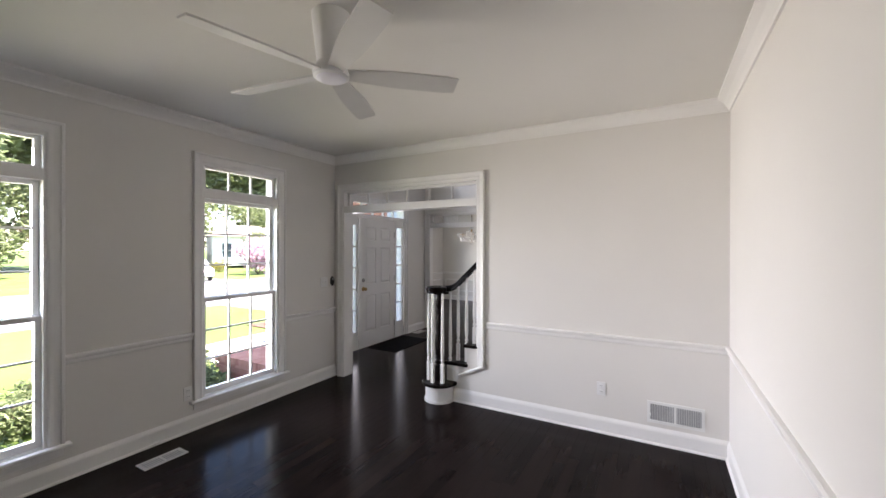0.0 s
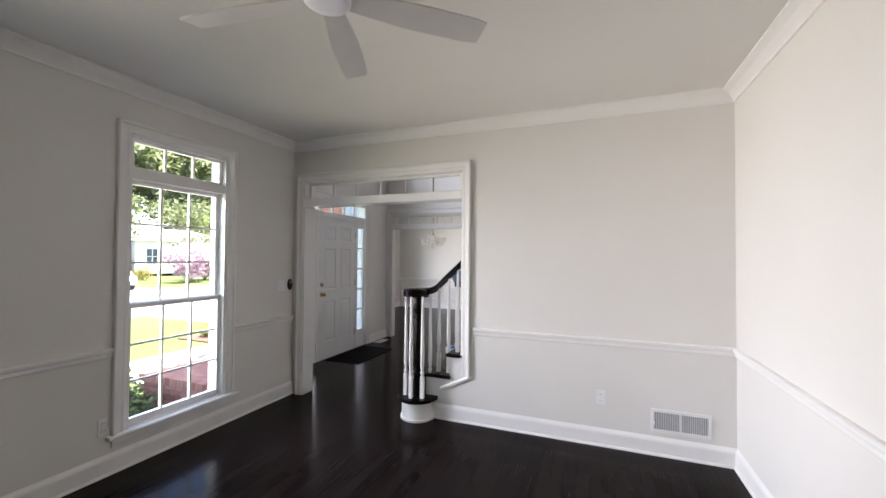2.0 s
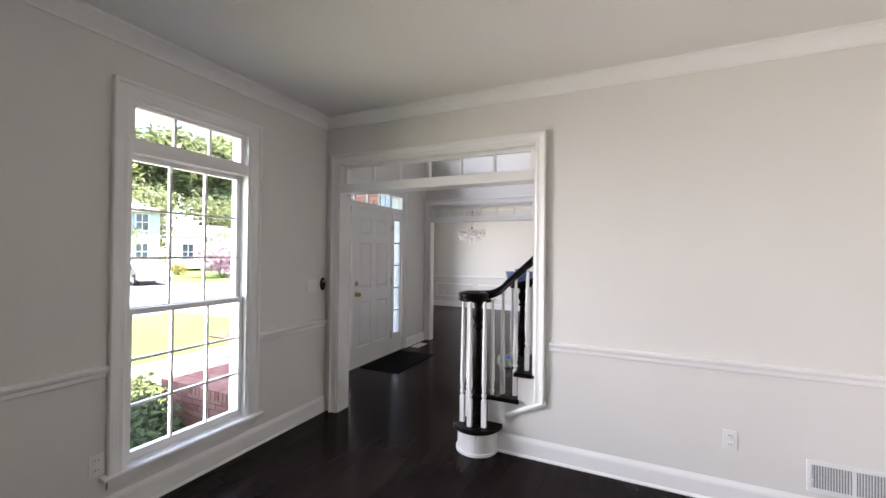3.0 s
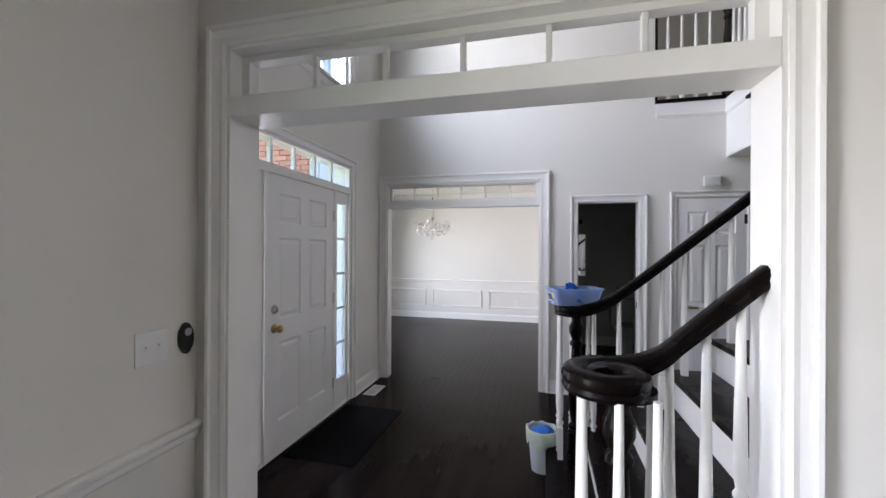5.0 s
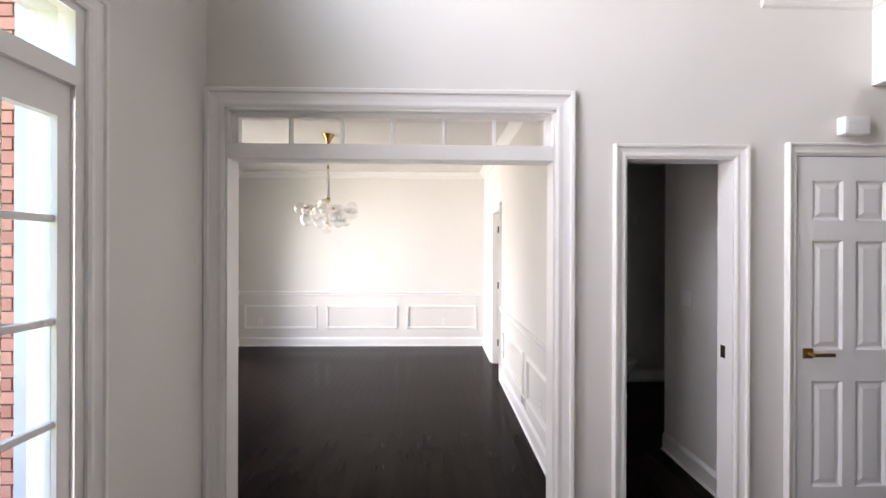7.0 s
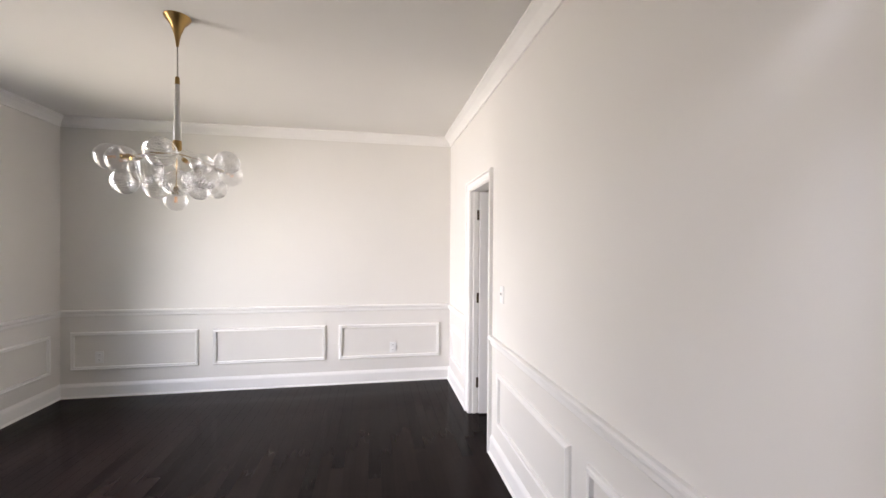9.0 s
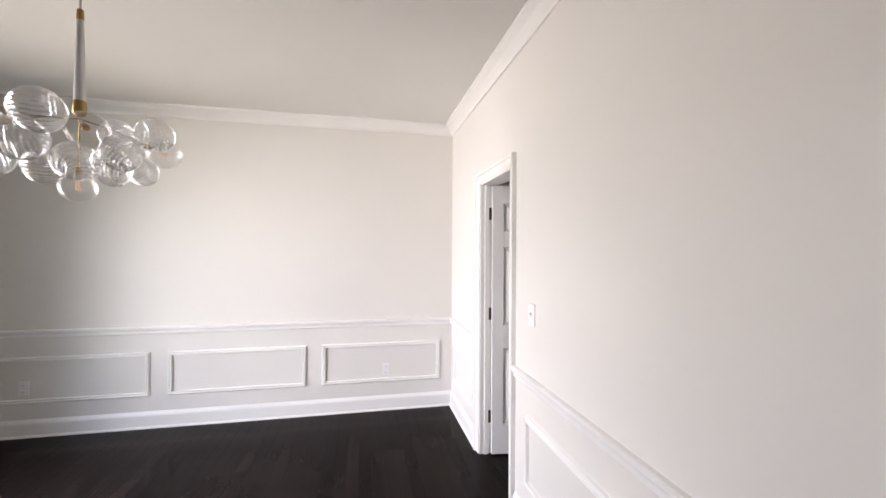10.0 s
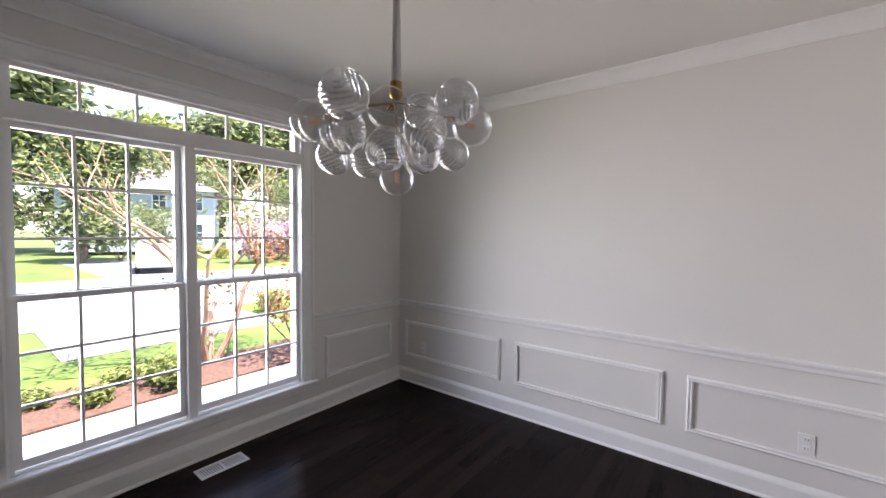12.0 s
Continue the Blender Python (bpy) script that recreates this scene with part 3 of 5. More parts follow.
part("door_handle", bm, BRASS, leaf, "brass lever handle")

# bathroom door frame, the leaf standing open inside
bd = thing("door_3", "open white door of a dark powder room", "door", kind="structure")
part("door_frame", boxes((-1.215, Y2 - 0.003, 0, -1.2, Y2B, 2.05), (-0.615, Y2 - 0.003, 0, -0.6, Y2B, 2.05), (-1.2, Y2 - 0.003, 2.035, -0.615, Y2B, 2.05)), TRIM, bd)
casing("casing", (0, Y2, 0), (1, 0, 0), (0, -1, 0), -1.208, -0.607, 0, 2.043, 0.82, bd)
leaf = panel_door("door_leaf", 0.58, 2.02, 0.036, DOORM, bd)
leaf.matrix_world = pose(-1.218, Y2B + 0.03, 0.012, 0, 0, 91)
for z in (0.3, 1.05, 1.83):
    hinge(bd, -1.198, Y2B - 0.02, z, DARKMETAL)
part("strike_plate", boxes((-0.6165, Y2 + 0.05, 0.93, -0.6145, Y2 + 0.085, 1.0)), DARKMETAL, bd)

# door of the dining room, open into the next room
dd = thing("door_4", "open white six-panel door with bronze hinges", "door", kind="structure")
part("door_frame", boxes((DR - 0.003, 9.875, 0, DR + 0.133, 9.892, 2.03), (DR - 0.003, 10.483, 0, DR + 0.133, 10.5, 2.03), (DR - 0.003, 9.892, 2.013, DR + 0.133, 10.483, 2.03), (DR + 0.03, 10.473, 0, DR + 0.058, 10.483, 2.013)), TRIM, dd)
casing("casing", (DR, 0, 0), (0, 1, 0), (-1, 0, 0), 9.8757, 10.493, 0, 2.022, 0.85, dd)
leaf = panel_door("door_leaf", 0.585, 1.99, 0.036, DOORM, dd)
leaf.matrix_world = pose(DR + 0.078, 10.458, 0.014, 0, 0, -7)
for z in (0.28, 1.05, 1.8):
    hinge(dd, DR + 0.07, 10.477, z, DARKMETAL)
knob(leaf, 0.525, -0.018, 0.93, -1, BRASS)
knob(leaf, 0.525, 0.018, 0.93, 1, BRASS)


# ---- staircase ----
stair = thing("staircase", "curved staircase with black treads, white balusters and black handrail", "staircase", kind="structure")
RISE = UF / 15
SY = 5.62                                  # open side of the lower flight
AC, AR = (-0.0, 5.73), 0.11               # the inner turn


def inner(s):
    """The plan of the open side, by the distance from x = -0.815."""
    s0 = AC[0] + 0.815
    s1 = s0 + AR * math.pi / 2
    if s <= s0:
        return Vector((-0.815 + s, SY))
    if s <= s1:
        a = (s - s0) / AR
        return Vector((AC[0] + AR * math.sin(a), AC[1] - AR * math.cos(a)))
    return Vector((AC[0] + AR, AC[1] + s - s1))


NOSE = {2: -0.47, 3: -0.235, 4: 0.0, 5: 0.235, 6: 0.47, 7: 0.705, 8: 0.81, 9: 0.895, 10: 0.99, 11: 1.178, 12: 1.393, 13: 1.608, 14: 1.823, 15: 2.038}


def outer(k):
    p = inner(NOSE[k])
    if NOSE[k] < 0.75:
        return Vector((p.x, Y1B))
    if NOSE[k] > 1.1:
        return Vector((1.36, p.y))
    d = (p - Vector(AC)).normalized()
    t = min((Y1B - p.y) / d.y if d.y < -1e-3 else 99, (1.36 - p.x) / d.x if d.x > 1e-3 else 99)
    return p + d * t


for k in range(2, 15):
    i0, i1, o0, o1 = inner(NOSE[k]), inner(NOSE[k + 1]), outer(k), outer(k + 1)
    if k < 4:
        o0.y = o1.y = Y1 - 0.026
        if k == 3:
            o0 = Vector((i0.x, Y1 - 0.026))
    along = (i1 - i0).normalized()
    side = Vector((along.y, -along.x))
    z = RISE * k
    f = -0.028 * along
    pts = [i0 + f - side * 0.03, i1 + along * 0.012 - side * 0.03, o1 + along * 0.012, o0 + f]
    if k == 3:
        pts = [i0 + f - side * 0.03, i1 + along * 0.012 - side * 0.03, Vector((i1.x + 0.012, Y1B + 0.002)), Vector((O1[1] - 0.016, Y1B + 0.002)), Vector((O1[1] - 0.016, o0.y)), o0 + f]
    if abs(o0.x - o1.x) > 0.05 and abs(o0.y - o1.y) > 0.05 and k > 6:
        pts.insert(3, Vector((1.36, Y1B)))
    bm = bmesh.new()
    poly(bm, [(p.x, p.y) for p in pts], z - 0.032, z)
    bmesh.ops.bevel(bm, geom=[e for e in bm.edges if abs(e.verts[0].co.z - e.verts[1].co.z) < 1e-5], offset=0.01, segments=3, affect="EDGES", profile=0.5)
    part("tread", bm, STAIRW, stair)
    bm = bmesh.new()
    oo = Vector((o0.x, o0.y + (0.03 if k < 4 else 0)))
    ii = i0 + side * 0.0205 + along * 0.001
    poly(bm, [(ii.x, ii.y), (ii.x + along.x * 0.012, ii.y + along.y * 0.012), (oo.x + along.x * 0.012, oo.y + along.y * 0.012), (oo.x, oo.y)], z - RISE, z - 0.032)
    part("riser", bm, TRIM, stair)
    # the white side under the tread ends
    low = 0.0 if k < 14 else 2.45
    bm = bmesh.new()
    n = 3
    path = [inner(NOSE[k] + (NOSE[k + 1] - NOSE[k]) * j / n) for j in range(n + 1)]
    c = [(p.x + side.x * 0.02, p.y + side.y * 0.02) for p in path]
    poly(bm, [(p.x, p.y) for p in path] + c[::-1], low, z - 0.032)
    part("skirt", bm, WALL, stair)
# front skirt of the two open treads
bm = bmesh.new()
fy = Y1 + 0.002
for x0, x1, z in ((-1.2, -1.05, 2 * RISE), (-1.05, O1[1] + 0.01, 3 * RISE)):
    box(bm, x0, fy, 0, x1, fy + 0.09, z - 0.033)
box(bm, -1.275, fy + 0.001, 0, -1.2, fy + 0.089, 2 * RISE - 0.033)
part("skirt", bm, WALL, stair)
bm = bmesh.new()
run(bm, (-1.14, Y1 + 0.001, 0.26), (O1[1] + 0.085, Y1 + 0.001, 0.4), (0, 0, 1), (0, -1, 0), [(0, 0), (0, 0.02), (0.02, 0.026), (0.03, 0.02), (0.035, 0)])
part("trim", bm, TRIM, stair)

# first step with round ends
NC = ((-1.355, 4.215), (-1.355, 5.65))


def capsule(r, x1, pad=0.0):
    pts = []
    for i in range(17):
        pts.append((NC[1][0] + r * math.cos(math.pi * i / 16), NC[1][1] + r * math.sin(math.pi * i / 16)))
    for i in range(17):
        pts.append((NC[0][0] - r * math.cos(math.pi * i / 16), NC[0][1] - r * math.sin(math.pi * i / 16)))
    return pts


bm = bmesh.new()
poly(bm, capsule(0.19, 0), RISE - 0.032, RISE)
bmesh.ops.bevel(bm, geom=[e for e in bm.edges if abs(e.verts[0].co.z - e.verts[1].co.z) < 1e-5], offset=0.01, segments=3, affect="EDGES", profile=0.5)
part("tread", bm, STAIRW, stair)
bm = bmesh.new()
poly(bm, capsule(0.15, 0), 0, RISE - 0.032)
part("riser", bm, TRIM, stair)
bm = bmesh.new()
poly(bm, capsule(0.162, 0), 0, 0.02)
part("shoe", bm, TRIM, stair)


def baluster(x, y, z0, z1, parent):
    h = z1 - z0
    bm = bmesh.new()
    b = min(0.2, h * 0.22)
    box(bm, x - 0.0165, y - 0.0165, z0, x + 0.0165, y + 0.0165, z0 + b)
    lathe(bm, [(0.0165, b), (0.0115, b + 0.012), (0.0195, b + 0.026), (0.0195, b + 0.036), (0.012, b + 0.05), (0.0165, b + 0.08), (0.0195, b + 0.13), (0.017, h * 0.55), (0.0135, h * 0.8), (0.0115, h)], x, y, z0, 12)
    return part("baluster", bm, TRIM, parent, smooth=True)


def newel(x, y, z0, z1, parent):
    h = z1 - z0
    bm = bmesh.new()
    lathe(bm, [(0.0513, 0), (0.0513, h * 0.17), (0.0342, h * 0.185), (0.0479, h * 0.2), (0.0479, h * 0.215), (0.0296, h * 0.235), (0.041, h * 0.3), (0.049, h * 0.4), (0.041, h * 0.55), (0.0296, h * 0.7), (0.0274, h * 0.76), (0.041, h * 0.775), (0.041, h * 0.79), (0.0274, h * 0.81), (0.0456, h * 0.86), (0.0456, h * 0.9), (0.0296, h * 0.94), (0.0388, h)], x, y, z0, 20)
    return part("newel_post", bm, STAIRW, parent, smooth=True)


RAIL_P = [(1.04 * a, 1.08 * b) for a, b in [(-0.03, -0.03), (0.03, -0.03), (0.034, -0.02), (0.03, -0.008), (0.036, 0.006), (0.033, 0.022), (0.018, 0.032), (-0.018, 0.032), (-0.033, 0.022), (-0.036, 0.006), (-0.03, -0.008), (-0.034, -0.02)]]
VZ = 1.155                                 # height of the volutes


def volute(cx, cy, hand):
    """Spiral plan from the eye outwards, ending on the side y = cy - hand * 0.0 heading +x."""
    pts = []
    for i in range(40):
        u = i / 39
        a = math.pi * 2.6 * (1 - u)
        r = 0.028 + 0.092 * u
        pts.append((cx + r * math.sin(-a) * 1.0, cy + hand * r * math.cos(a), VZ))
    return pts


def rail_height(s):
    ks = sorted(NOSE)
    for a, b in zip(ks, ks[1:]):
        if s <= NOSE[b] or b == 15:
            return RISE * (a + (s - NOSE[a]) / (NOSE[b] - NOSE[a])) + 0.70


# back rail: volute, easing, flight, turn, upper flight
bpts = volute(NC[1][0], NC[1][1], -1)
RY = NC[1][1] - 0.12                       # line of the back rail
for i in range(1, 70):
    s = -0.54 + (NOSE[15] + 0.54) * i / 69
    p = inner(s)
    t = (inner(s + 0.01) - p).normalized()
    p = p + Vector((t.y, -t.x)) * (SY - RY)
    d = (rail_height(s) if s > -0.47 else RISE * (4 + s / 0.235) + 0.70) - VZ
    bpts.append((p.x, p.y, VZ + (d + math.sqrt(d * d + 0.01)) / 2 - 0.02 * max(0, -s)))
bm = bmesh.new()
tube(bm, bpts, RAIL_P)
part("handrail", bm, STAIRW, stair, smooth=True)
bm = bmesh.new()
poly(bm, [(NC[1][0] + 0.1 * math.cos(a * math.pi / 14), NC[1][1] + 0.1 * math.sin(a * math.pi / 14)) for a in range(28)], VZ - 0.03, VZ - 0.01)
part("volute_plate", bm, STAIRW, stair)
# front rail up to the jamb
fyr = Y1 + 0.08
fpts = [(x - 0.022, y, z + 0.008) for x, y, z in volute(NC[0][0], fyr - 0.12, 1)]
for i in range(8):
    u = (i + 1) / 8
    fpts.append((-1.377 + 0.215 * u, fyr, VZ + 0.008 + 0.01 * u + 0.085 * u * u * u))
for i in range(1, 5):
    x = -1.162 + (O1[1] - 0.012 + 1.162) * i / 4
    fpts.append((x, fyr, VZ + 0.103 + (x + 1.162) * 0.93))
bm = bmesh.new()
tube(bm, fpts, RAIL_P)
part("handrail", bm, STAIRW, stair, smooth=True)
bm = bmesh.new()
poly(bm, [(NC[0][0] + 0.1 * math.cos(a * math.pi / 14), NC[0][1] + 0.1 * math.sin(a * math.pi / 14)) for a in range(28)], VZ - 0.03, VZ - 0.01)
part("volute_plate", bm, STAIRW, stair)
for j, (cx, cy) in enumerate(NC):
    sgn = 1 if j else -1
    newel(cx, cy, RISE, VZ - 0.02, stair)
    for a in (150, 205, 260, 315, 30) if j == 0 else (210, 155, 100, 45, 330):
        baluster(cx + 0.115 * math.cos(radians(a)), cy + 0.115 * math.sin(radians(a)), RISE, VZ - 0.02, stair)
for x, k in ((-1.19, 2), (-1.09, 2), (-1.0, 3)):
    baluster(x, fyr, RISE * k, VZ + 0.078 + max(0, (x + 1.162)) * 0.93, stair)
for k in range(2, 15):
    n = 2 if NOSE[k + 1] - NOSE[k] > 0.18 else 1
    for j in range(n):
        s = NOSE[k] + (NOSE[k + 1] - NOSE[k]) * ((0.2 + 0.5 * j) if n == 2 else 0.4)
        p = inner(s)
        along = (inner(s + 0.01) - p).normalized()
        q = p + Vector((along.y, -along.x)) * (SY - RY)
        if k == 2 and j == 0:
            continue
        baluster(q.x, q.y, RISE * k, VZ + (rail_height(s) - VZ + math.sqrt((rail_height(s) - VZ) ** 2 + 0.01)) / 2 - 0.025, stair)

# ---- upper landing and balcony ----
EX = AC[0] + AR + 0.055                    # landing edge over the foyer
slab("floor_upper", [(EX + 0.02, inner(NOSE[15]).y + 0.06, 2.5, 1.36, Y2 - 0.002, UF - 0.001), (-0.44, Y2 + 0.02, 2.88, 1.36, 8.75, UF - 0.001)], FLOORM, "dark wooden floor of the upper landing", "floor")
slab("ceiling_hall", [(EX + 0.02, 6.55, 2.45, 1.36, Y2 - 0.002, 2.5), (0.55, Y2 - 0.002, 2.45, 1.36, 9.45, 2.5)], CEIL, "white soffit below the stair landing", "ceiling")
bal = thing("balcony_railing", "balcony railing with black posts and white balusters", "railing", kind="structure")
bm = boxes((EX, inner(NOSE[15]).y, 2.45, EX + 0.02, Y2 - 0.0, UF - 0.03))
run(bm, (EX, inner(NOSE[15]).y, 2.87), (EX, Y2, 2.87), (0, 0, 1), (-1, 0, 0), [(0, 0), (0.01, 0.012), (0.03, 0.02), (0.04, 0.014), (0.15, 0.014), (0.155, 0)], 0, 0)
run(bm, (-0.46, Y2, 2.868), (EX, Y2, 2.868), (0, 0, 1), (0, -1, 0), [(0, 0), (0.01, 0.012), (0.03, 0.02), (0.04, 0.014), (0.15, 0.014), (0.155, 0)])
part("fascia", bm, TRIM, bal)
part("nosing", boxes((-0.47, Y2 - 0.035, UF - 0.03, EX + 0.04, Y2 + 0.09, UF + 0.004), (EX - 0.035, inner(NOSE[15]).y, UF - 0.03, EX + 0.09, Y2 - 0.035, UF + 0.004), bevel=0.008), STAIRW, bal)
RT = UF + 0.94
newel(EX + 0.02, Y2 + 0.02, UF, RT + 0.06, bal)
newel(EX + 0.02, inner(NOSE[15]).y + 0.05, UF, RT + 0.06, bal)
part("wall_post", boxes((-0.47, Y2 - 0.01, UF, -0.445, Y2 + 0.05, RT), bevel=0.004), STAIRW, bal)
bm = bmesh.new()
tube(bm, [(-0.45, Y2 + 0.02, RT), (EX + 0.02, Y2 + 0.02, RT)], RAIL_P)
part("handrail", bm, STAIRW, bal, smooth=True)
bm = bmesh.new()
tube(bm, [(EX + 0.02, Y2 + 0.02, RT), (EX + 0.02, inner(NOSE[15]).y + 0.05, RT)], RAIL_P)
part("handrail", bm, STAIRW, bal, smooth=True)
for i in range(4):
    baluster(-0.345 + 0.125 * i, Y2 + 0.02, UF, RT - 0.02, bal)
for i in range(4):
    baluster(EX + 0.02, Y2 - 0.1 - 0.11 * i, UF, RT - 0.02, bal)



# ---- things: living room ----
def ceiling_fan(x, y):
    fan = thing("ceiling_fan", "white five-blade ceiling fan with a round flush light", "fan")
    bm = bmesh.new()
    lathe(bm, [(0.068, 2.505), (0.07, 2.53), (0.085, 2.66), (0.093, CZ - 0.004), (0.09, CZ + 0.001)], x, y, 0, 32)
    part("motor_housing", bm, PLASTIC, fan, smooth=True)
    bm = bmesh.new()
    lathe(bm, [(0.075, 2.435), (0.086, 2.442), (0.088, 2.47), (0.08, 2.482), (0.07, 2.504)], x, y, 0, 32)
    part("hub", bm, PLASTIC, fan, smooth=True)
    bm = bmesh.new()
    lathe(bm, [(0.04, 2.426), (0.062, 2.428), (0.07, 2.432), (0.072, 2.438)], x, y, 0, 32)
    part("light_lens", bm, LENS, fan, "frosted round lens", smooth=True)
    for i in range(5):
        bm = bmesh.new()
        n, pts = 10, []
        for j in range(n + 1):
            u = j / n
            hw = 0.036 + 0.026 * min(1, u * 2.2)
            if u > 0.93:
                hw *= 0.86
            pts.append((0.06 + 0.57 * u, hw))
        up = [bm.verts.new((r, w, 0.0045)) for r, w in pts] + [bm.verts.new((r, -w, 0.0045)) for r, w in pts[::-1]]
        dn = [bm.verts.new((r, w, -0.0045)) for r, w in pts] + [bm.verts.new((r, -w, -0.0045)) for r, w in pts[::-1]]
        k = len(up)
        bm.faces.new(up)
        bm.faces.new(dn[::-1])
        for j in range(k):
            bm.faces.new((up[j], up[(j + 1) % k], dn[(j + 1) % k], dn[j]))
        bmesh.ops.transform(bm, matrix=pose(x, y, 2.46, 0, 0, 42 + 72 * i) @ pose(0, 0, 0, FAN_PITCH), verts=bm.verts[:])
        part("blade", bm, BLADE, fan)
    return fan


FAN_PITCH = -14
BLADE = material("fan_blade_white", (0.66, 0.65, 0.63), 0.5, var=0.03, scale=6)
LENS = material("frosted_lens", (0.82, 0.81, 0.86), 0.4)
ceiling_fan(-0.707, 1.995)


def outlet(m, group="wall outlets"):
    """A duplex outlet on a wall: the pose has x along the wall, y out of it."""
    o = thing("outlet", "white duplex outlet with cover plate on the wall", "outlet", group)
    bm = boxes((-0.036, 0.0, -0.058, 0.036, 0.006, 0.058), bevel=0.002)
    part("cover_plate", bm, PLASTIC, o)
    for z in (-0.026, 0.026):
        r = part("receptacle", boxes((-0.017, 0.004, z - 0.015, 0.017, 0.0085, z + 0.015), bevel=0.002), PLASTIC, o)
        for s in (-0.0065, 0.0065):
            part("slot", boxes((s - 0.0012, 0.0075, z - 0.003, s + 0.0012, 0.0092, z + 0.007)), BLACKP, r)
    o.matrix_world = m
    return o


o = outlet(pose(0.253, Y1, 0.383, 0, 0, 180))
copy_thing(o, pose(LX, 2.485, 0.335, 0, 0, -90))
copy_thing(o, pose(-2.11, DY, 0.382, 0, 0, 180))
copy_thing(o, pose(-5.0, DY, 0.39, 0, 0, 180))
copy_thing(o, pose(DR, 8.1, 0.4, 0, 0, 90))


def switch(m, gangs, label):
    o = thing("light_switch", label, "switch")
    w = 0.036 + 0.023 * (gangs - 1)
    part("cover_plate", boxes((-w, 0.0, -0.058, w, 0.006, 0.058), bevel=0.002), PLASTIC, o)
    for i in range(gangs):
        c = (i - (gangs - 1) / 2) * 0.046
        bm = boxes((c - 0.005, 0.004, -0.012, c + 0.005, 0.008, 0.012), (c - 0.0035, 0.006, 0.0, c + 0.0035, 0.017, 0.009))
        part("toggle", bm, PLASTIC, o)
    o.matrix_world = m
    return o


switch(pose(LX, 4.062, 1.19, 0, 0, -90), 2, "white two-gang light switch beside the opening")
switch(pose(DR, 9.582, 1.19, 0, 0, 90), 1, "white single toggle light switch on the dining wall")
switch(pose(-0.47, 7.96, 1.2, 0, 0, 90), 2, "light switch plate in the dark powder room")

kp = thing("fan_remote", "black oval fan remote in its wall holder", "remote control")
bm = bmesh.new()
poly(bm, [(0.026 * math.cos(a * math.pi / 12), 0.06 * math.sin(a * math.pi / 12) * (1.0)) for a in range(24)], 0, 0.022)
bmesh.ops.bevel(bm, geom=bm.edges[:], offset=0.004, segments=2, affect="EDGES")
bmesh.ops.transform(bm, matrix=pose(LX, 4.19, 1.195, 90, 0, 90), verts=bm.verts[:])
part("body", bm, BLACKP, kp)
bm = bmesh.new()
lathe(bm, [(0.015, 0), (0.015, 0.003), (0.012, 0.004)])
bmesh.ops.transform(bm, matrix=pose(LX + 0.0215, 4.19, 1.22, 90, 0, 90), verts=bm.verts[:])
part("dial", bm, GREY, kp, "grey round dial")


def wall_vent(m, w, h, label):
    o = thing("wall_vent", label, "vent")
    f = 0.022
    part("frame", boxes((-w / 2, 0, -h / 2, -w / 2 + f, 0.008, h / 2), (w / 2 - f, 0, -h / 2, w / 2, 0.008, h / 2), (-w / 2 + f, 0, -h / 2, w / 2 - f, 0.008, -h / 2 + f), (-w / 2 + f, 0, h / 2 - f, w / 2 - f, 0.008, h / 2), (-0.009, 0, -h / 2 + f, 0.009, 0.0075, h / 2 - f)), PLASTIC, o)
    part("backing", boxes((-w / 2 + f, 0, -h / 2 + f, w / 2 - f, 0.0015, h / 2 - f)), GREY, o)
    n = int((w - 2 * f) / 0.0115)
    fin = None
    for i in range(n):
        x = -w / 2 + f + (i + 0.5) * (w - 2 * f) / n
        if abs(x) < 0.012:
            continue
        if fin is None:
            fin = part("slat", boxes((-0.0016, 0.0015, -h / 2 + f, 0.0016, 0.0065, h / 2 - f)), PLASTIC, o)
            fin.location.x = x
        else:
            c = fin.copy()
            scene.collection.objects.link(c)
            c.parent, c.location.x = o, x
    part("lever", boxes((w / 2 - f - 0.004, 0.006, -0.03, w / 2 - f + 0.004, 0.02, -0.012)), PLASTIC, o)
    o.matrix_world = m
    return o


wall_vent(pose(0.81, Y1, 0.262, 0, 0, 180), 0.4, 0.175, "white metal wall register above the baseboard")
dv = thing("wall_vent", "small dark wall register in the dining room", "vent")
part("backing", boxes((DR - 0.003, 8.6, 0.165, DR - 0.0005, 8.73, 0.24)), GREY, dv)
part("frame", boxes((DR - 0.008, 8.59, 0.155, DR - 0.001, 8.74, 0.165), (DR - 0.008, 8.59, 0.24, DR - 0.001, 8.74, 0.25), (DR - 0.008, 8.59, 0.165, DR - 0.001, 8.6, 0.24), (DR - 0.008, 8.73, 0.165, DR - 0.001, 8.74, 0.24)), PLASTIC, dv)


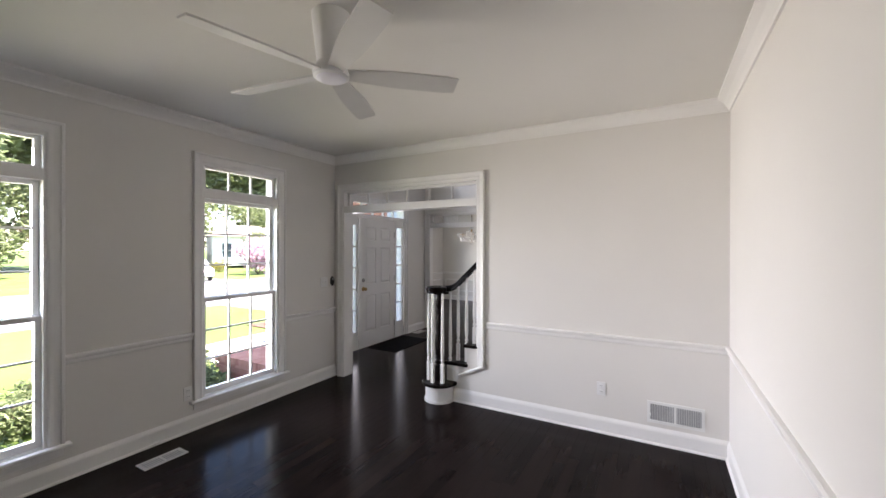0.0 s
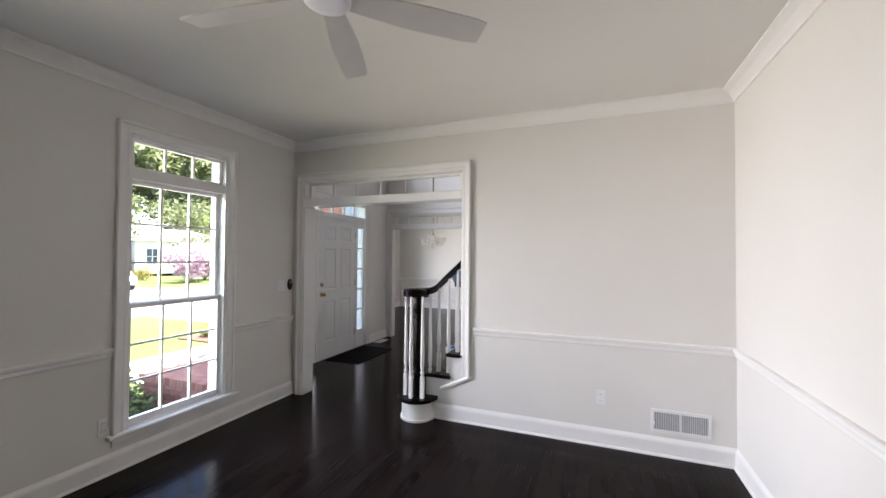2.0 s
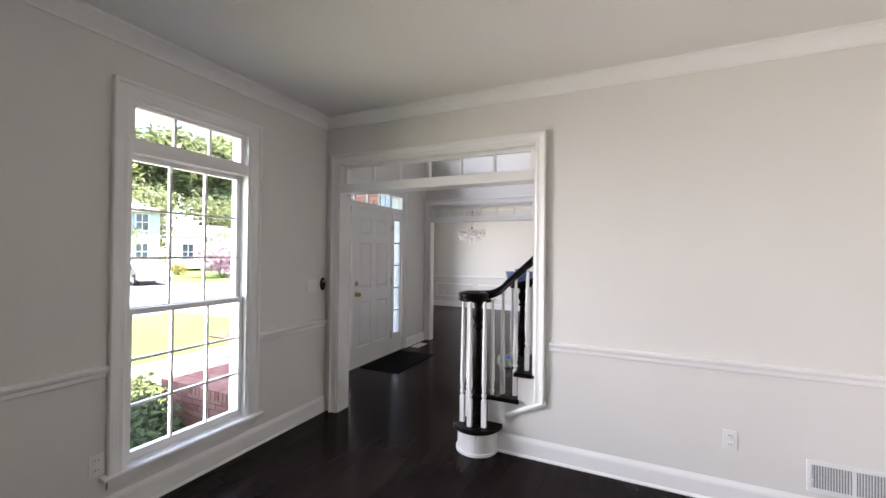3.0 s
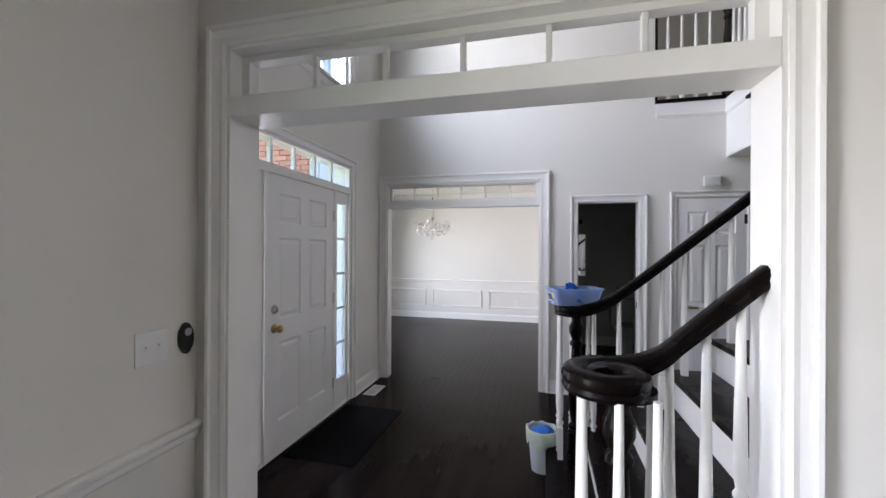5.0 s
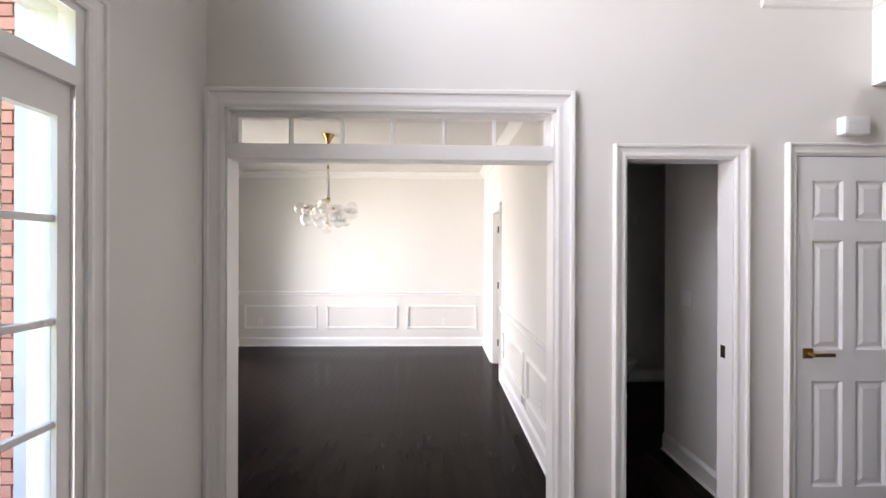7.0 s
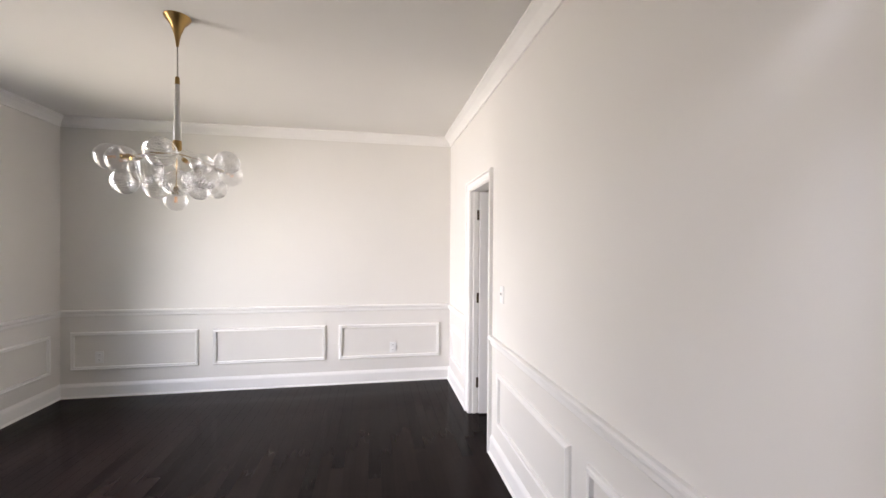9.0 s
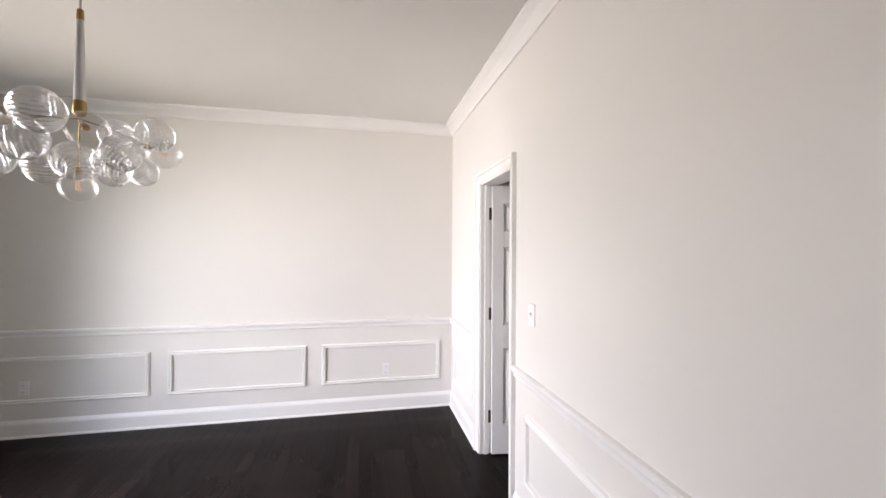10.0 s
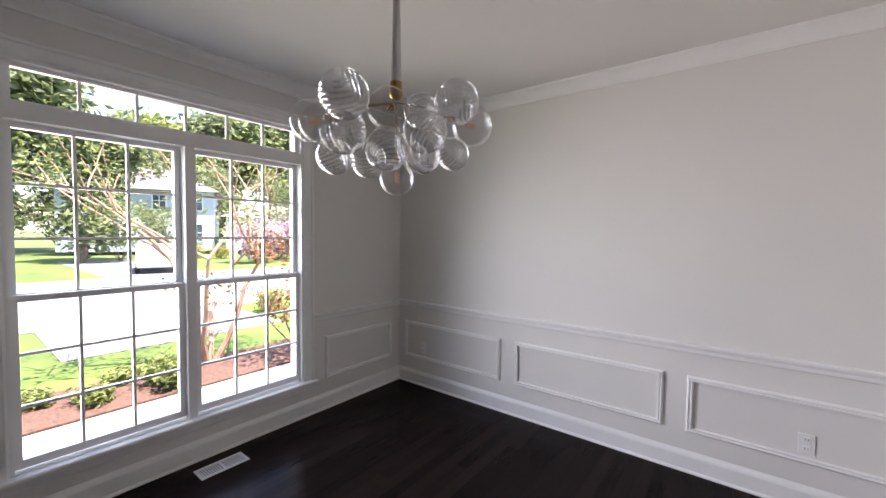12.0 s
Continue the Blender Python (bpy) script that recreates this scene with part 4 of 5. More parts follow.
def floor_register(x, y):
    o = thing("floor_register", "white metal floor register set in the dark floor", "vent", "floor registers")
    w, l, f = 0.135, 0.3, 0.018
    part("frame", boxes((-w / 2, -l / 2, 0, -w / 2 + f, l / 2, 0.006), (w / 2 - f, -l / 2, 0, w / 2, l / 2, 0.006), (-w / 2 + f, -l / 2, 0, w / 2 - f, -l / 2 + f, 0.006), (-w / 2 + f, l / 2 - f, 0, w / 2 - f, l / 2, 0.006), (-w / 2 + f, -0.006, 0, w / 2 - f, 0.006, 0.0055)), PLASTIC, o)
    part("backing", boxes((-w / 2 + f, -l / 2 + f, 0, w / 2 - f, l / 2 - f, 0.0012)), GREY, o)
    fin = None
    for i in range(18):
        yy = -l / 2 + f + (i + 0.5) * (l - 2 * f) / 18
        if fin is None:
            fin = part("slat", boxes((-w / 2 + f, -0.0022, 0.001, w / 2 - f, 0.0022, 0.005)), PLASTIC, o)
            fin.location.y = yy
        else:
            c = fin.copy()
            scene.collection.objects.link(c)
            c.parent, c.location.y = o, yy
    o.matrix_world = pose(x, y, 0.0005)
    return o


o = floor_register(-2.6, 2.15)
copy_thing(o, pose(-3.33, 6.92, 0.0005))
copy_thing(o, pose(-5.14, 9.55, 0.0005))

# ---- things: foyer ----
bm = boxes((-3.43, 5.5, 0.0005, -2.86, 6.48, 0.009), bevel=0.003)
tagged(part("doormat", bm, MATM), "black rectangular doormat by the front door", "doormat")

ch = thing("door_chime", "white boxy door chime above the closet door", "door chime")
part("body", boxes((-0.036, Y2 - 0.05, 2.17, 0.106, Y2, 2.268), bevel=0.006), PLASTIC, ch)
for i in range(5):
    part("louvre", boxes((-0.021, Y2 - 0.053, 2.187 + 0.015 * i, 0.091, Y2 - 0.049, 2.193 + 0.015 * i)), PLASTIC, ch)

BOXM = bpy.data.materials.new("cloudy_plastic")
BOXM.use_nodes = True
nt = BOXM.node_tree
pb = nt.nodes["Principled BSDF"]
pb.inputs["Base Color"].default_value = (0.6, 0.74, 0.95, 1)
pb.inputs["Roughness"].default_value = 0.25
tr = nt.nodes.new("ShaderNodeBsdfTransparent")
tr.inputs["Color"].default_value = (0.85, 0.9, 1.0, 1)
mx = nt.nodes.new("ShaderNodeMixShader")
mx.inputs[0].default_value = 0.33
nt.links.new(tr.outputs[0], mx.inputs[1])
nt.links.new(pb.outputs[0], mx.inputs[2])
nt.links.new(mx.outputs[0], nt.nodes["Material Output"].inputs[0])
BLUE = material("blue_nitrile", (0.01, 0.16, 0.62), 0.45, var=0.2, scale=14)
LABELW = material("label_white", (0.75, 0.76, 0.78), 0.4)
LABELB = material("label_blue", (0.03, 0.08, 0.3), 0.4)
LABELY = material("label_yellow", (0.75, 0.6, 0.06), 0.4)
LABELR = material("label_red", (0.55, 0.05, 0.05), 0.4)


def rounded(w, d, r, n=5):
    pts = []
    for cx, cy, a0 in ((w - r, d - r, 0), (-w + r, d - r, 90), (-w + r, -d + r, 180), (w - r, -d + r, 270)):
        for i in range(n + 1):
            a = radians(a0 + 90 * i / n)
            pts.append((cx + r * math.cos(a), cy + r * math.sin(a)))
    return pts


def tub(prof, r):
    """An open tub by (half width, half depth, z) rings, outside then inside."""
    bm = bmesh.new()
    rings = [[bm.verts.new((x, y, z)) for x, y in rounded(w, d, min(r, d * 0.9))] for w, d, z in prof]
    k = len(rings[0])
    for a, b in zip(rings, rings[1:]):
        for i in range(k):
            bm.faces.new((a[i], a[(i + 1) % k], b[(i + 1) % k], b[i]))
    bm.faces.new(rings[0][::-1])
    bm.faces.new(rings[-1])
    return bm


def crumple(seed, rx, ry, rz, sub=4, rough=0.35):
    bm = bmesh.new()
    bmesh.ops.create_icosphere(bm, subdivisions=sub, radius=1.0)
    off = Vector((seed * 3.1, seed * 1.7, 0))
    for v in bm.verts:
        n1 = noise.fractal(v.co * 1.6 + off, 1.0, 2.0, 4)
        n2 = abs(noise.noise(v.co * 4.0 + off)) * 0.35
        v.co = v.co * (1 + rough * n1 - n2)
        v.co = Vector((v.co.x * rx, v.co.y * ry, v.co.z * rz))
    return bm


tb = thing("storage_box", "clear plastic storage box of blue gloves on the newel volute", "box")
bm = tub([(0.155, 0.085, 0), (0.16, 0.09, 0.004), (0.182, 0.112, 0.115), (0.19, 0.12, 0.117), (0.19, 0.12, 0.128), (0.18, 0.11, 0.128), (0.178, 0.108, 0.118), (0.156, 0.086, 0.006)], 0.035)
part("tub", bm, BOXM, tb, smooth=True)
lab = part("label", boxes((-0.06, -0.001, 0.03, 0.06, 0.001, 0.088)), LABELW, tb)
for nm, mt, b in (("label_field", LABELB, (-0.056, 0.038, 0.018, 0.085)), ("label_field", LABELY, (0.012, 0.056, 0.056, 0.083)), ("label_field", LABELR, (-0.05, 0.073, -0.02, 0.08)), ("label_bar", LABELW, (-0.052, 0.05, -0.01, 0.062)), ("label_bar", LABELB, (0.02, 0.036, 0.05, 0.046))):
    part(nm, boxes((b[0], -0.0024, b[1], b[2], -0.0008, b[3])), mt, lab)
lab.matrix_basis = pose(-0.1625, 0.0, 0.002, 11, 0, -90)
tb.matrix_world = pose(-1.373, 5.63, VZ + 0.032, 0, 0, 21)
tb.scale = (0.86, 0.86, 0.86)
gl = thing("glove_pile", "crumpled blue disposable gloves inside the plastic box", "gloves")
bm = crumple(2, 0.15, 0.092, 0.055)
bmesh.ops.transform(bm, matrix=pose(0, 0, 0.06), verts=bm.verts[:])
part("gloves", bm, BLUE, gl, smooth=True)
bm = crumple(5, 0.05, 0.026, 0.04, 3, 0.6)
for v in bm.verts:
    v.co.x -= v.co.z * 0.5
bmesh.ops.transform(bm, matrix=pose(-0.01, 0, 0.115, 0, 0, 20), verts=bm.verts[:])
part("glove", bm, BLUE, gl, smooth=True)
gl.matrix_world = pose(-1.373, 5.63, VZ + 0.036, 0, 0, 21)
gl.scale = (0.86, 0.86, 0.86)

BINM = material("white_bin_plastic", (0.62, 0.66, 0.7), 0.4, var=0.06, scale=8)
LINER = material("bin_liner_film", (0.62, 0.72, 0.6), 0.35, var=0.1, scale=18, bump=0.4, bscale=30)
bn = thing("waste_bin", "small pale plastic waste bin with a loose liner", "waste bin")
bm = bmesh.new()
lathe(bm, [(0.068, 0), (0.07, 0.004), (0.098, 0.3), (0.102, 0.302), (0.102, 0.31), (0.094, 0.308), (0.066, 0.01)], 0, 0, 0, 28)
part("bin", bm, BINM, bn, smooth=True)
bm = bmesh.new()
seg, rings = 40, []
for j, (r, z) in enumerate(((0.085, 0.24), (0.094, 0.302), (0.1, 0.316), (0.108, 0.312), (0.111, 0.29), (0.109, 0.25), (0.104, 0.205))):
    rg = []
    for i in range(seg):
        a = 2 * math.pi * i / seg
        w = noise.noise(Vector((math.cos(a) * 2.4, math.sin(a) * 2.4, j * 0.35)))
        rg.append(bm.verts.new(((r + 0.007 * w * (j > 1)) * math.cos(a), (r + 0.007 * w * (j > 1)) * math.sin(a), z + (0.012 if j < 6 else 0.06) * w * (j > 0))))
    rings.append(rg)
for a, b in zip(rings, rings[1:]):
    for i in range(seg):
        bm.faces.new((a[i], a[(i + 1) % seg], b[(i + 1) % seg], b[i]))
part("liner", bm, LINER, bn, "creased translucent liner", smooth=True)
bm = crumple(9, 0.075, 0.07, 0.04, 3)
bmesh.ops.transform(bm, matrix=pose(0.01, 0, 0.285), verts=bm.verts[:])
part("waste", bm, BLUE, bn, "crumpled blue gloves", smooth=True)
bn.matrix_world = pose(-1.568, 5.81, 0.0)
bn.scale = (1.0, 1.0, 0.93)

# ---- things: powder room ----
PORC = material("white_porcelain", (0.8, 0.8, 0.78), 0.12)
wc = thing("toilet", "white porcelain toilet in the dark powder room", "toilet")
bm = boxes((-0.19, -0.2, 0.38, 0.19, 0.0, 0.74), bevel=0.02)
part("tank", bm, PORC, wc, smooth=True)
part("tank_lid", boxes((-0.2, -0.21, 0.742, 0.2, 0.003, 0.775), bevel=0.01), PORC, wc)
bm = bmesh.new()
lathe(bm, [(0.1, 0), (0.1, 0.03), (0.085, 0.12), (0.12, 0.25), (0.18, 0.36), (0.19, 0.39), (0.15, 0.39), (0.1, 0.3)], 0, 0, 0, 28)
bmesh.ops.transform(bm, matrix=Matrix.Translation((0, -0.42, 0)) @ Matrix.Diagonal((1, 1.25, 1, 1)), verts=bm.verts[:])
part("bowl", bm, PORC, wc, smooth=True)
bm = bmesh.new()
lathe(bm, [(0.19, 0.392), (0.195, 0.4), (0.19, 0.42), (0.1, 0.425)], 0, 0, 0, 28)
bmesh.ops.transform(bm, matrix=Matrix.Translation((0, -0.42, 0)) @ Matrix.Diagonal((1, 1.25, 1, 1)), verts=bm.verts[:])
part("seat", bm, PORC, wc, smooth=True)
part("flush_lever", boxes((-0.17, -0.225, 0.66, -0.1, -0.2, 0.675), bevel=0.004), STEEL, wc)
wc.matrix_world = pose(-0.33, 9.74, 0)
MIRROR = material("mirror_glass", (0.85, 0.86, 0.86), 0.02, 1.0)
mr = thing("mirror", "framed wall mirror in the dark powder room", "mirror")
part("mirror_glass", boxes((-1.27, 9.748, 1.12, -0.885, 9.754, 1.79)), MIRROR, mr)
part("frame", boxes((-1.3, 9.735, 1.09, -1.27, 9.76, 1.82), (-0.885, 9.735, 1.09, -0.855, 9.76, 1.82), (-1.27, 9.735, 1.09, -0.885, 9.76, 1.12), (-1.27, 9.735, 1.79, -0.885, 9.76, 1.82), bevel=0.004), TRIM, mr)
sc = thing("wall_lamp", "black unlit wall lamp above the powder room mirror", "wall lamp")
part("backplate", boxes((-1.16, 9.735, 1.985, -1.0, 9.76, 2.045), bevel=0.006), BLACKP, sc)
part("arm", boxes((-1.2, 9.66, 2.005, -0.94, 9.685, 2.028), (-1.09, 9.685, 2.008, -1.07, 9.735, 2.025), bevel=0.004), BLACKP, sc)
for x in (-1.17, -1.07, -0.97):
    bm = bmesh.new()
    lathe(bm, [(0.02, -0.012), (0.034, 0.0), (0.03, 0.05), (0.02, 0.06)], x, 9.672, 1.97, 16)
    part("shade", bm, BLACKP, sc, smooth=True)
pf = thing("bottle", "small dark bottle standing on the toilet tank", "bottle")
bm = bmesh.new()
lathe(bm, [(0.026, 0), (0.028, 0.004), (0.028, 0.1), (0.01, 0.13), (0.01, 0.16), (0.016, 0.165), (0.016, 0.19)], -0.42, 9.63, 0.775, 16)
part("body", bm, BLACKP, pf, smooth=True)


# ---- chandelier ----
def globe_glass(name, ribs):
    m = bpy.data.materials.new(name)
    m.use_nodes = True
    nt = m.node_tree
    nt.nodes.clear()
    out = nt.nodes.new("ShaderNodeOutputMaterial")
    mix = nt.nodes.new("ShaderNodeMixShader")
    tr = nt.nodes.new("ShaderNodeBsdfTransparent")
    tr.inputs["Color"].default_value = (0.95, 0.95, 0.95, 1)
    gl = nt.nodes.new("ShaderNodeBsdfGlossy")
    gl.inputs["Roughness"].default_value = 0.04
    gl.inputs["Color"].default_value = (1, 1, 1, 1)
    lw = nt.nodes.new("ShaderNodeLayerWeight")
    lw.inputs["Blend"].default_value = 0.5
    pw = nt.nodes.new("ShaderNodeMath")
    pw.operation = "POWER"
    pw.inputs[1].default_value = 2.2 if ribs else 3.2
    mu = nt.nodes.new("ShaderNodeMath")
    mu.operation = "MULTIPLY_ADD"
    mu.inputs[1].default_value, mu.inputs[2].default_value = (0.85, 0.2) if ribs else (0.7, 0.06)
    nt.links.new(lw.outputs["Facing"], pw.inputs[0])
    nt.links.new(pw.outputs[0], mu.inputs[0])
    nt.links.new(mu.outputs[0], mix.inputs[0])
    nt.links.new(tr.outputs[0], mix.inputs[1])
    nt.links.new(gl.outputs[0], mix.inputs[2])
    nt.links.new(mix.outputs[0], out.inputs[0])
    return m


CLEARG, RIBG = globe_glass("clear_globe_glass", False), globe_glass("ribbed_globe_glass", True)
GOLD = material("satin_brass", (0.34, 0.22, 0.085), 0.28, 1.0)
FIL = bpy.data.materials.new("warm_filament")
FIL.use_nodes = True
FIL.node_tree.nodes["Principled BSDF"].inputs["Base Color"].default_value = (0.8, 0.35, 0.08, 1)
FIL.node_tree.nodes["Principled BSDF"].inputs["Roughness"].default_value = 0.4


def globe_mesh(ribbed, seg=120, rings=28):
    bm = bmesh.new()
    rows = []
    for j in range(1, rings):
        t = math.pi * j / rings
        row = []
        for i in range(seg):
            a = 2 * math.pi * i / seg
            tw = a + (1.1 * math.cos(t) if ribbed else 0)
            r = 1 + (0.034 * math.cos(20 * a) * math.sin(t) ** 0.5 if ribbed else 0)
            row.append(bm.verts.new((r * math.sin(t) * math.cos(tw), r * math.sin(t) * math.sin(tw), r * math.cos(t))))
        rows.append(row)
    for p, q in zip(rows, rows[1:]):
        for i in range(seg):
            bm.faces.new((p[i], p[(i + 1) % seg], q[(i + 1) % seg], q[i]))
    bm.faces.new(rows[0][::-1])
    bm.faces.new(rows[-1])
    return bm


STEMM = material("satin_nickel", (0.56, 0.55, 0.54), 0.38, 0.7)
HC = (-3.38, 9.39)
chd = thing("chandelier", "bubble chandelier of clear and ribbed glass globes on brass", "chandelier")
bm = bmesh.new()
lathe(bm, [(0.006, 2.585), (0.009, 2.61), (0.016, 2.65), (0.034, 2.70), (0.062, 2.735), (0.066, CZ + 0.001)], *HC, 0, 32)
part("canopy", bm, GOLD, chd, smooth=True)
bm = bmesh.new()
lathe(bm, [(0.0035, 2.40), (0.0035, 2.6)], *HC, 0, 10)
part("cord", bm, STEEL, chd)
bm = bmesh.new()
lathe(bm, [(0.019, 2.075), (0.011, 2.385)], *HC, 0, 20)
part("stem", bm, STEMM, chd, "tapered satin nickel stem", smooth=True)
bm = bmesh.new()
lathe(bm, [(0.012, 2.382), (0.0105, 2.42), (0.006, 2.424)], *HC, 0, 16)
part("collar", bm, GOLD, chd, smooth=True)
bm = bmesh.new()
lathe(bm, [(0.012, 2.02), (0.02, 2.027), (0.0225, 2.035), (0.0205, 2.077)], *HC, 0, 20)
part("collar", bm, GOLD, chd, smooth=True)
GLOBES = ((0.035, -0.243, 0.215, 0.07, 1), (-0.132, -0.236, 0.168, 0.068, 0), (-0.061, -0.171, 0.14, 0.071, 1), (0.114, -0.145, 0.184, 0.064, 0), (0.133, -0.02, 0.205, 0.055, 1),
          (0.247, 0.009, 0.218, 0.066, 1), (0.156, -0.03, 0.136, 0.067, 1), (0.232, 0.116, 0.172, 0.066, 0), (0.039, -0.078, 0.087, 0.069, 1), (-0.189, -0.11, 0.084, 0.061, 1),
          (-0.072, -0.06, 0.069, 0.06, 1), (0.103, 0.02, 0.073, 0.057, 1), (0.157, 0.111, 0.09, 0.055, 1), (-0.015, 0.02, 0.008, 0.059, 0), (-0.24, -0.14, 0.2, 0.066, 0), (0.03, 0.13, 0.13, 0.06, 1))
arms = bmesh.new()
for i, (x, y, z, r, rib) in enumerate(GLOBES):
    bm = globe_mesh(rib)
    tilt = pose(HC[0] + x, HC[1] + y, 1.748 + z, 40 * math.sin(i * 2.1), 50 * math.cos(i * 1.3), 40 * i)
    bmesh.ops.transform(bm, matrix=tilt @ Matrix.Scale(r, 4), verts=bm.verts[:])
    g = part("globe", bm, RIBG if rib else CLEARG, chd, "clear twisted-rib glass globe" if rib else "clear smooth glass globe", smooth=True)
    p, c = Vector((HC[0], HC[1], 2.01)), Vector((HC[0] + x, HC[1] + y, 1.748 + z))
    if not rib:
        d = (p - c).normalized()
        turn = d.to_track_quat("Z", "Y").to_matrix().to_4x4()
        bm = bmesh.new()
        lathe(bm, [(0.010, r * 0.6), (0.012, r * 0.65), (0.012, r * 1.1), (0.008, r * 1.3)], 0, 0, 0, 14)
        bmesh.ops.transform(bm, matrix=Matrix.Translation(c) @ turn, verts=bm.verts[:])
        part("socket", bm, GOLD, chd, smooth=True)
        bm = bmesh.new()
        for k in range(4):
            a = k * math.pi / 2
            lathe(bm, [(0.0012, -0.012), (0.0012, 0.024)], 0.006 * math.cos(a), 0.006 * math.sin(a), 0, 6)
        bmesh.ops.transform(bm, matrix=Matrix.Translation(c) @ turn, verts=bm.verts[:])
        part("filament", bm, FIL, chd, "amber bulb filament")
    e = c + (p - c) * 0.25
    if not rib:
        tube(arms, [p, p + (e - p) * 0.5 + Vector((0, 0, 0.012)), e], ring(0.0026, 8))
part("arms", arms, GOLD, chd, "brass arms", smooth=True)

# ---- outdoors ----
LAWN = material("lawn_grass", (0.075, 0.115, 0.016), 0.95, var=0.4, scale=0.5, bump=0.8, bscale=40)
ROAD = material("pale_asphalt", (0.16, 0.155, 0.155), 0.9, var=0.12, scale=0.8, bump=0.4, bscale=60)
CONC = material("concrete_walk", (0.36, 0.34, 0.32), 0.85, var=0.1, scale=2.5, bump=0.3, bscale=80)
MULCH = material("bark_mulch", (0.09, 0.045, 0.03), 0.95, var=0.5, scale=25, bump=1.0, bscale=60)
GZ = -0.62
slab("ground", [(-400, -400, GZ - 0.5, 400, 400, GZ)], LAWN, "sunlit green lawn round the house", "ground")
slab("road", [(-25, -120, GZ + 0.004, -14.2, 120, GZ + 0.012)], ROAD, "sun-bleached asphalt street in front of the house", "road")
slab("driveway", [(-14.2, 9.6, GZ + 0.004, -11.2, 13.5, GZ + 0.014), (-38, 13, GZ + 0.004, -25, 17, GZ + 0.014)], ROAD, "pale asphalt driveway crossing the lawn", "driveway")
slab("pavement", [(-8.3, 8.4, GZ + 0.004, -7.3, 14.0, GZ + 0.02), (-8.3, 5.0, GZ + 0.004, -5.75, 8.4, GZ + 0.021)], CONC, "pale concrete garden walk by the house", "pavement")
slab("flower_bed", [(-9.6, 7.6, GZ + 0.003, -8.35, 13.5, GZ + 0.03), (-7.25, 8.0, GZ + 0.003, -5.55, 12.2, GZ + 0.03), (-5.2, -1.0, GZ + 0.003, -3.2, 4.2, GZ + 0.03)], MULCH, "brown bark mulch bed along the house", "flower bed")
BARK = material("tree_bark", (0.13, 0.09, 0.065), 0.9, var=0.35, scale=8, bump=0.8, bscale=30)
PALEBARK = material("smooth_tan_bark", (0.36, 0.22, 0.15), 0.75, var=0.3, scale=6, bump=0.3, bscale=20)


def leaf_material(name, base):
    m = material(name, base, 0.6)
    nt = m.node_tree
    geo = nt.nodes.new("ShaderNodeNewGeometry")
    hs = nt.nodes.new("ShaderNodeHueSaturation")
    hs.inputs["Color"].default_value = (*base, 1)
    mr = nt.nodes.new("ShaderNodeMapRange")
    mr.inputs["To Min"].default_value, mr.inputs["To Max"].default_value = 0.55, 1.6
    nt.links.new(geo.outputs["Random Per Island"], mr.inputs["Value"])
    nt.links.new(mr.outputs[0], hs.inputs["Value"])
    nt.links.new(hs.outputs[0], nt.nodes["Principled BSDF"].inputs["Base Color"])
    tl = nt.nodes.new("ShaderNodeBsdfTranslucent")
    mx = nt.nodes.new("ShaderNodeMixShader")
    mx.inputs[0].default_value = 0.45
    nt.links.new(hs.outputs[0], tl.inputs["Color"])
    nt.links.new(nt.nodes["Principled BSDF"].outputs[0], mx.inputs[1])
    nt.links.new(tl.outputs[0], mx.inputs[2])
    nt.links.new(mx.outputs[0], nt.nodes["Material Output"].inputs["Surface"])
    return m


LEAF_D = leaf_material("dark_leaves", (0.15, 0.18, 0.08))
LEAF_L = leaf_material("light_leaves", (0.18, 0.21, 0.06))
LEAF_Y = leaf_material("golden_leaves", (0.26, 0.24, 0.06))
LEAF_O = leaf_material("bronze_leaves", (0.2, 0.09, 0.03))
PINK = leaf_material("pink_blossom", (0.55, 0.38, 0.46))


def leaves(rnd, blobs, n, size):
    """Small bent leaf blades scattered round the given centres (x, y, z, r)."""
    vs, fs = [], []
    w = sum(b[3] ** 2 for b in blobs)
    for x, y, z, r in blobs:
        for _ in range(max(4, int(n * r * r / w))):
            d = Vector((rnd.gauss(0, 1), rnd.gauss(0, 1), rnd.gauss(0, 0.8))).normalized() * r * rnd.uniform(0.35, 1.08)
            c = Vector((x, y, z)) + d
            a = Vector((rnd.gauss(0, 1), rnd.gauss(0, 1), rnd.gauss(0, 0.6))).normalized()
            b = a.cross(Vector((rnd.gauss(0, 1), rnd.gauss(0, 1), rnd.gauss(0, 1)))).normalized()
            s = size * rnd.uniform(0.6, 1.4)
            k = len(vs)
            nn = a.cross(b) * s * 0.18
            vs += [c - a * s, c - b * s * 0.45 + nn, c + a * s, c + b * s * 0.45 + nn]
            fs += [(k, k + 1, k + 2), (k, k + 2, k + 3)]
    me = bpy.data.meshes.new("crown")
    me.from_pydata([tuple(v) for v in vs], [], fs)
    return me


def mesh_part(name, me, mat, parent):
    me.materials.append(mat)
    ob = new(name, me)
    ob.parent = parent
    return ob


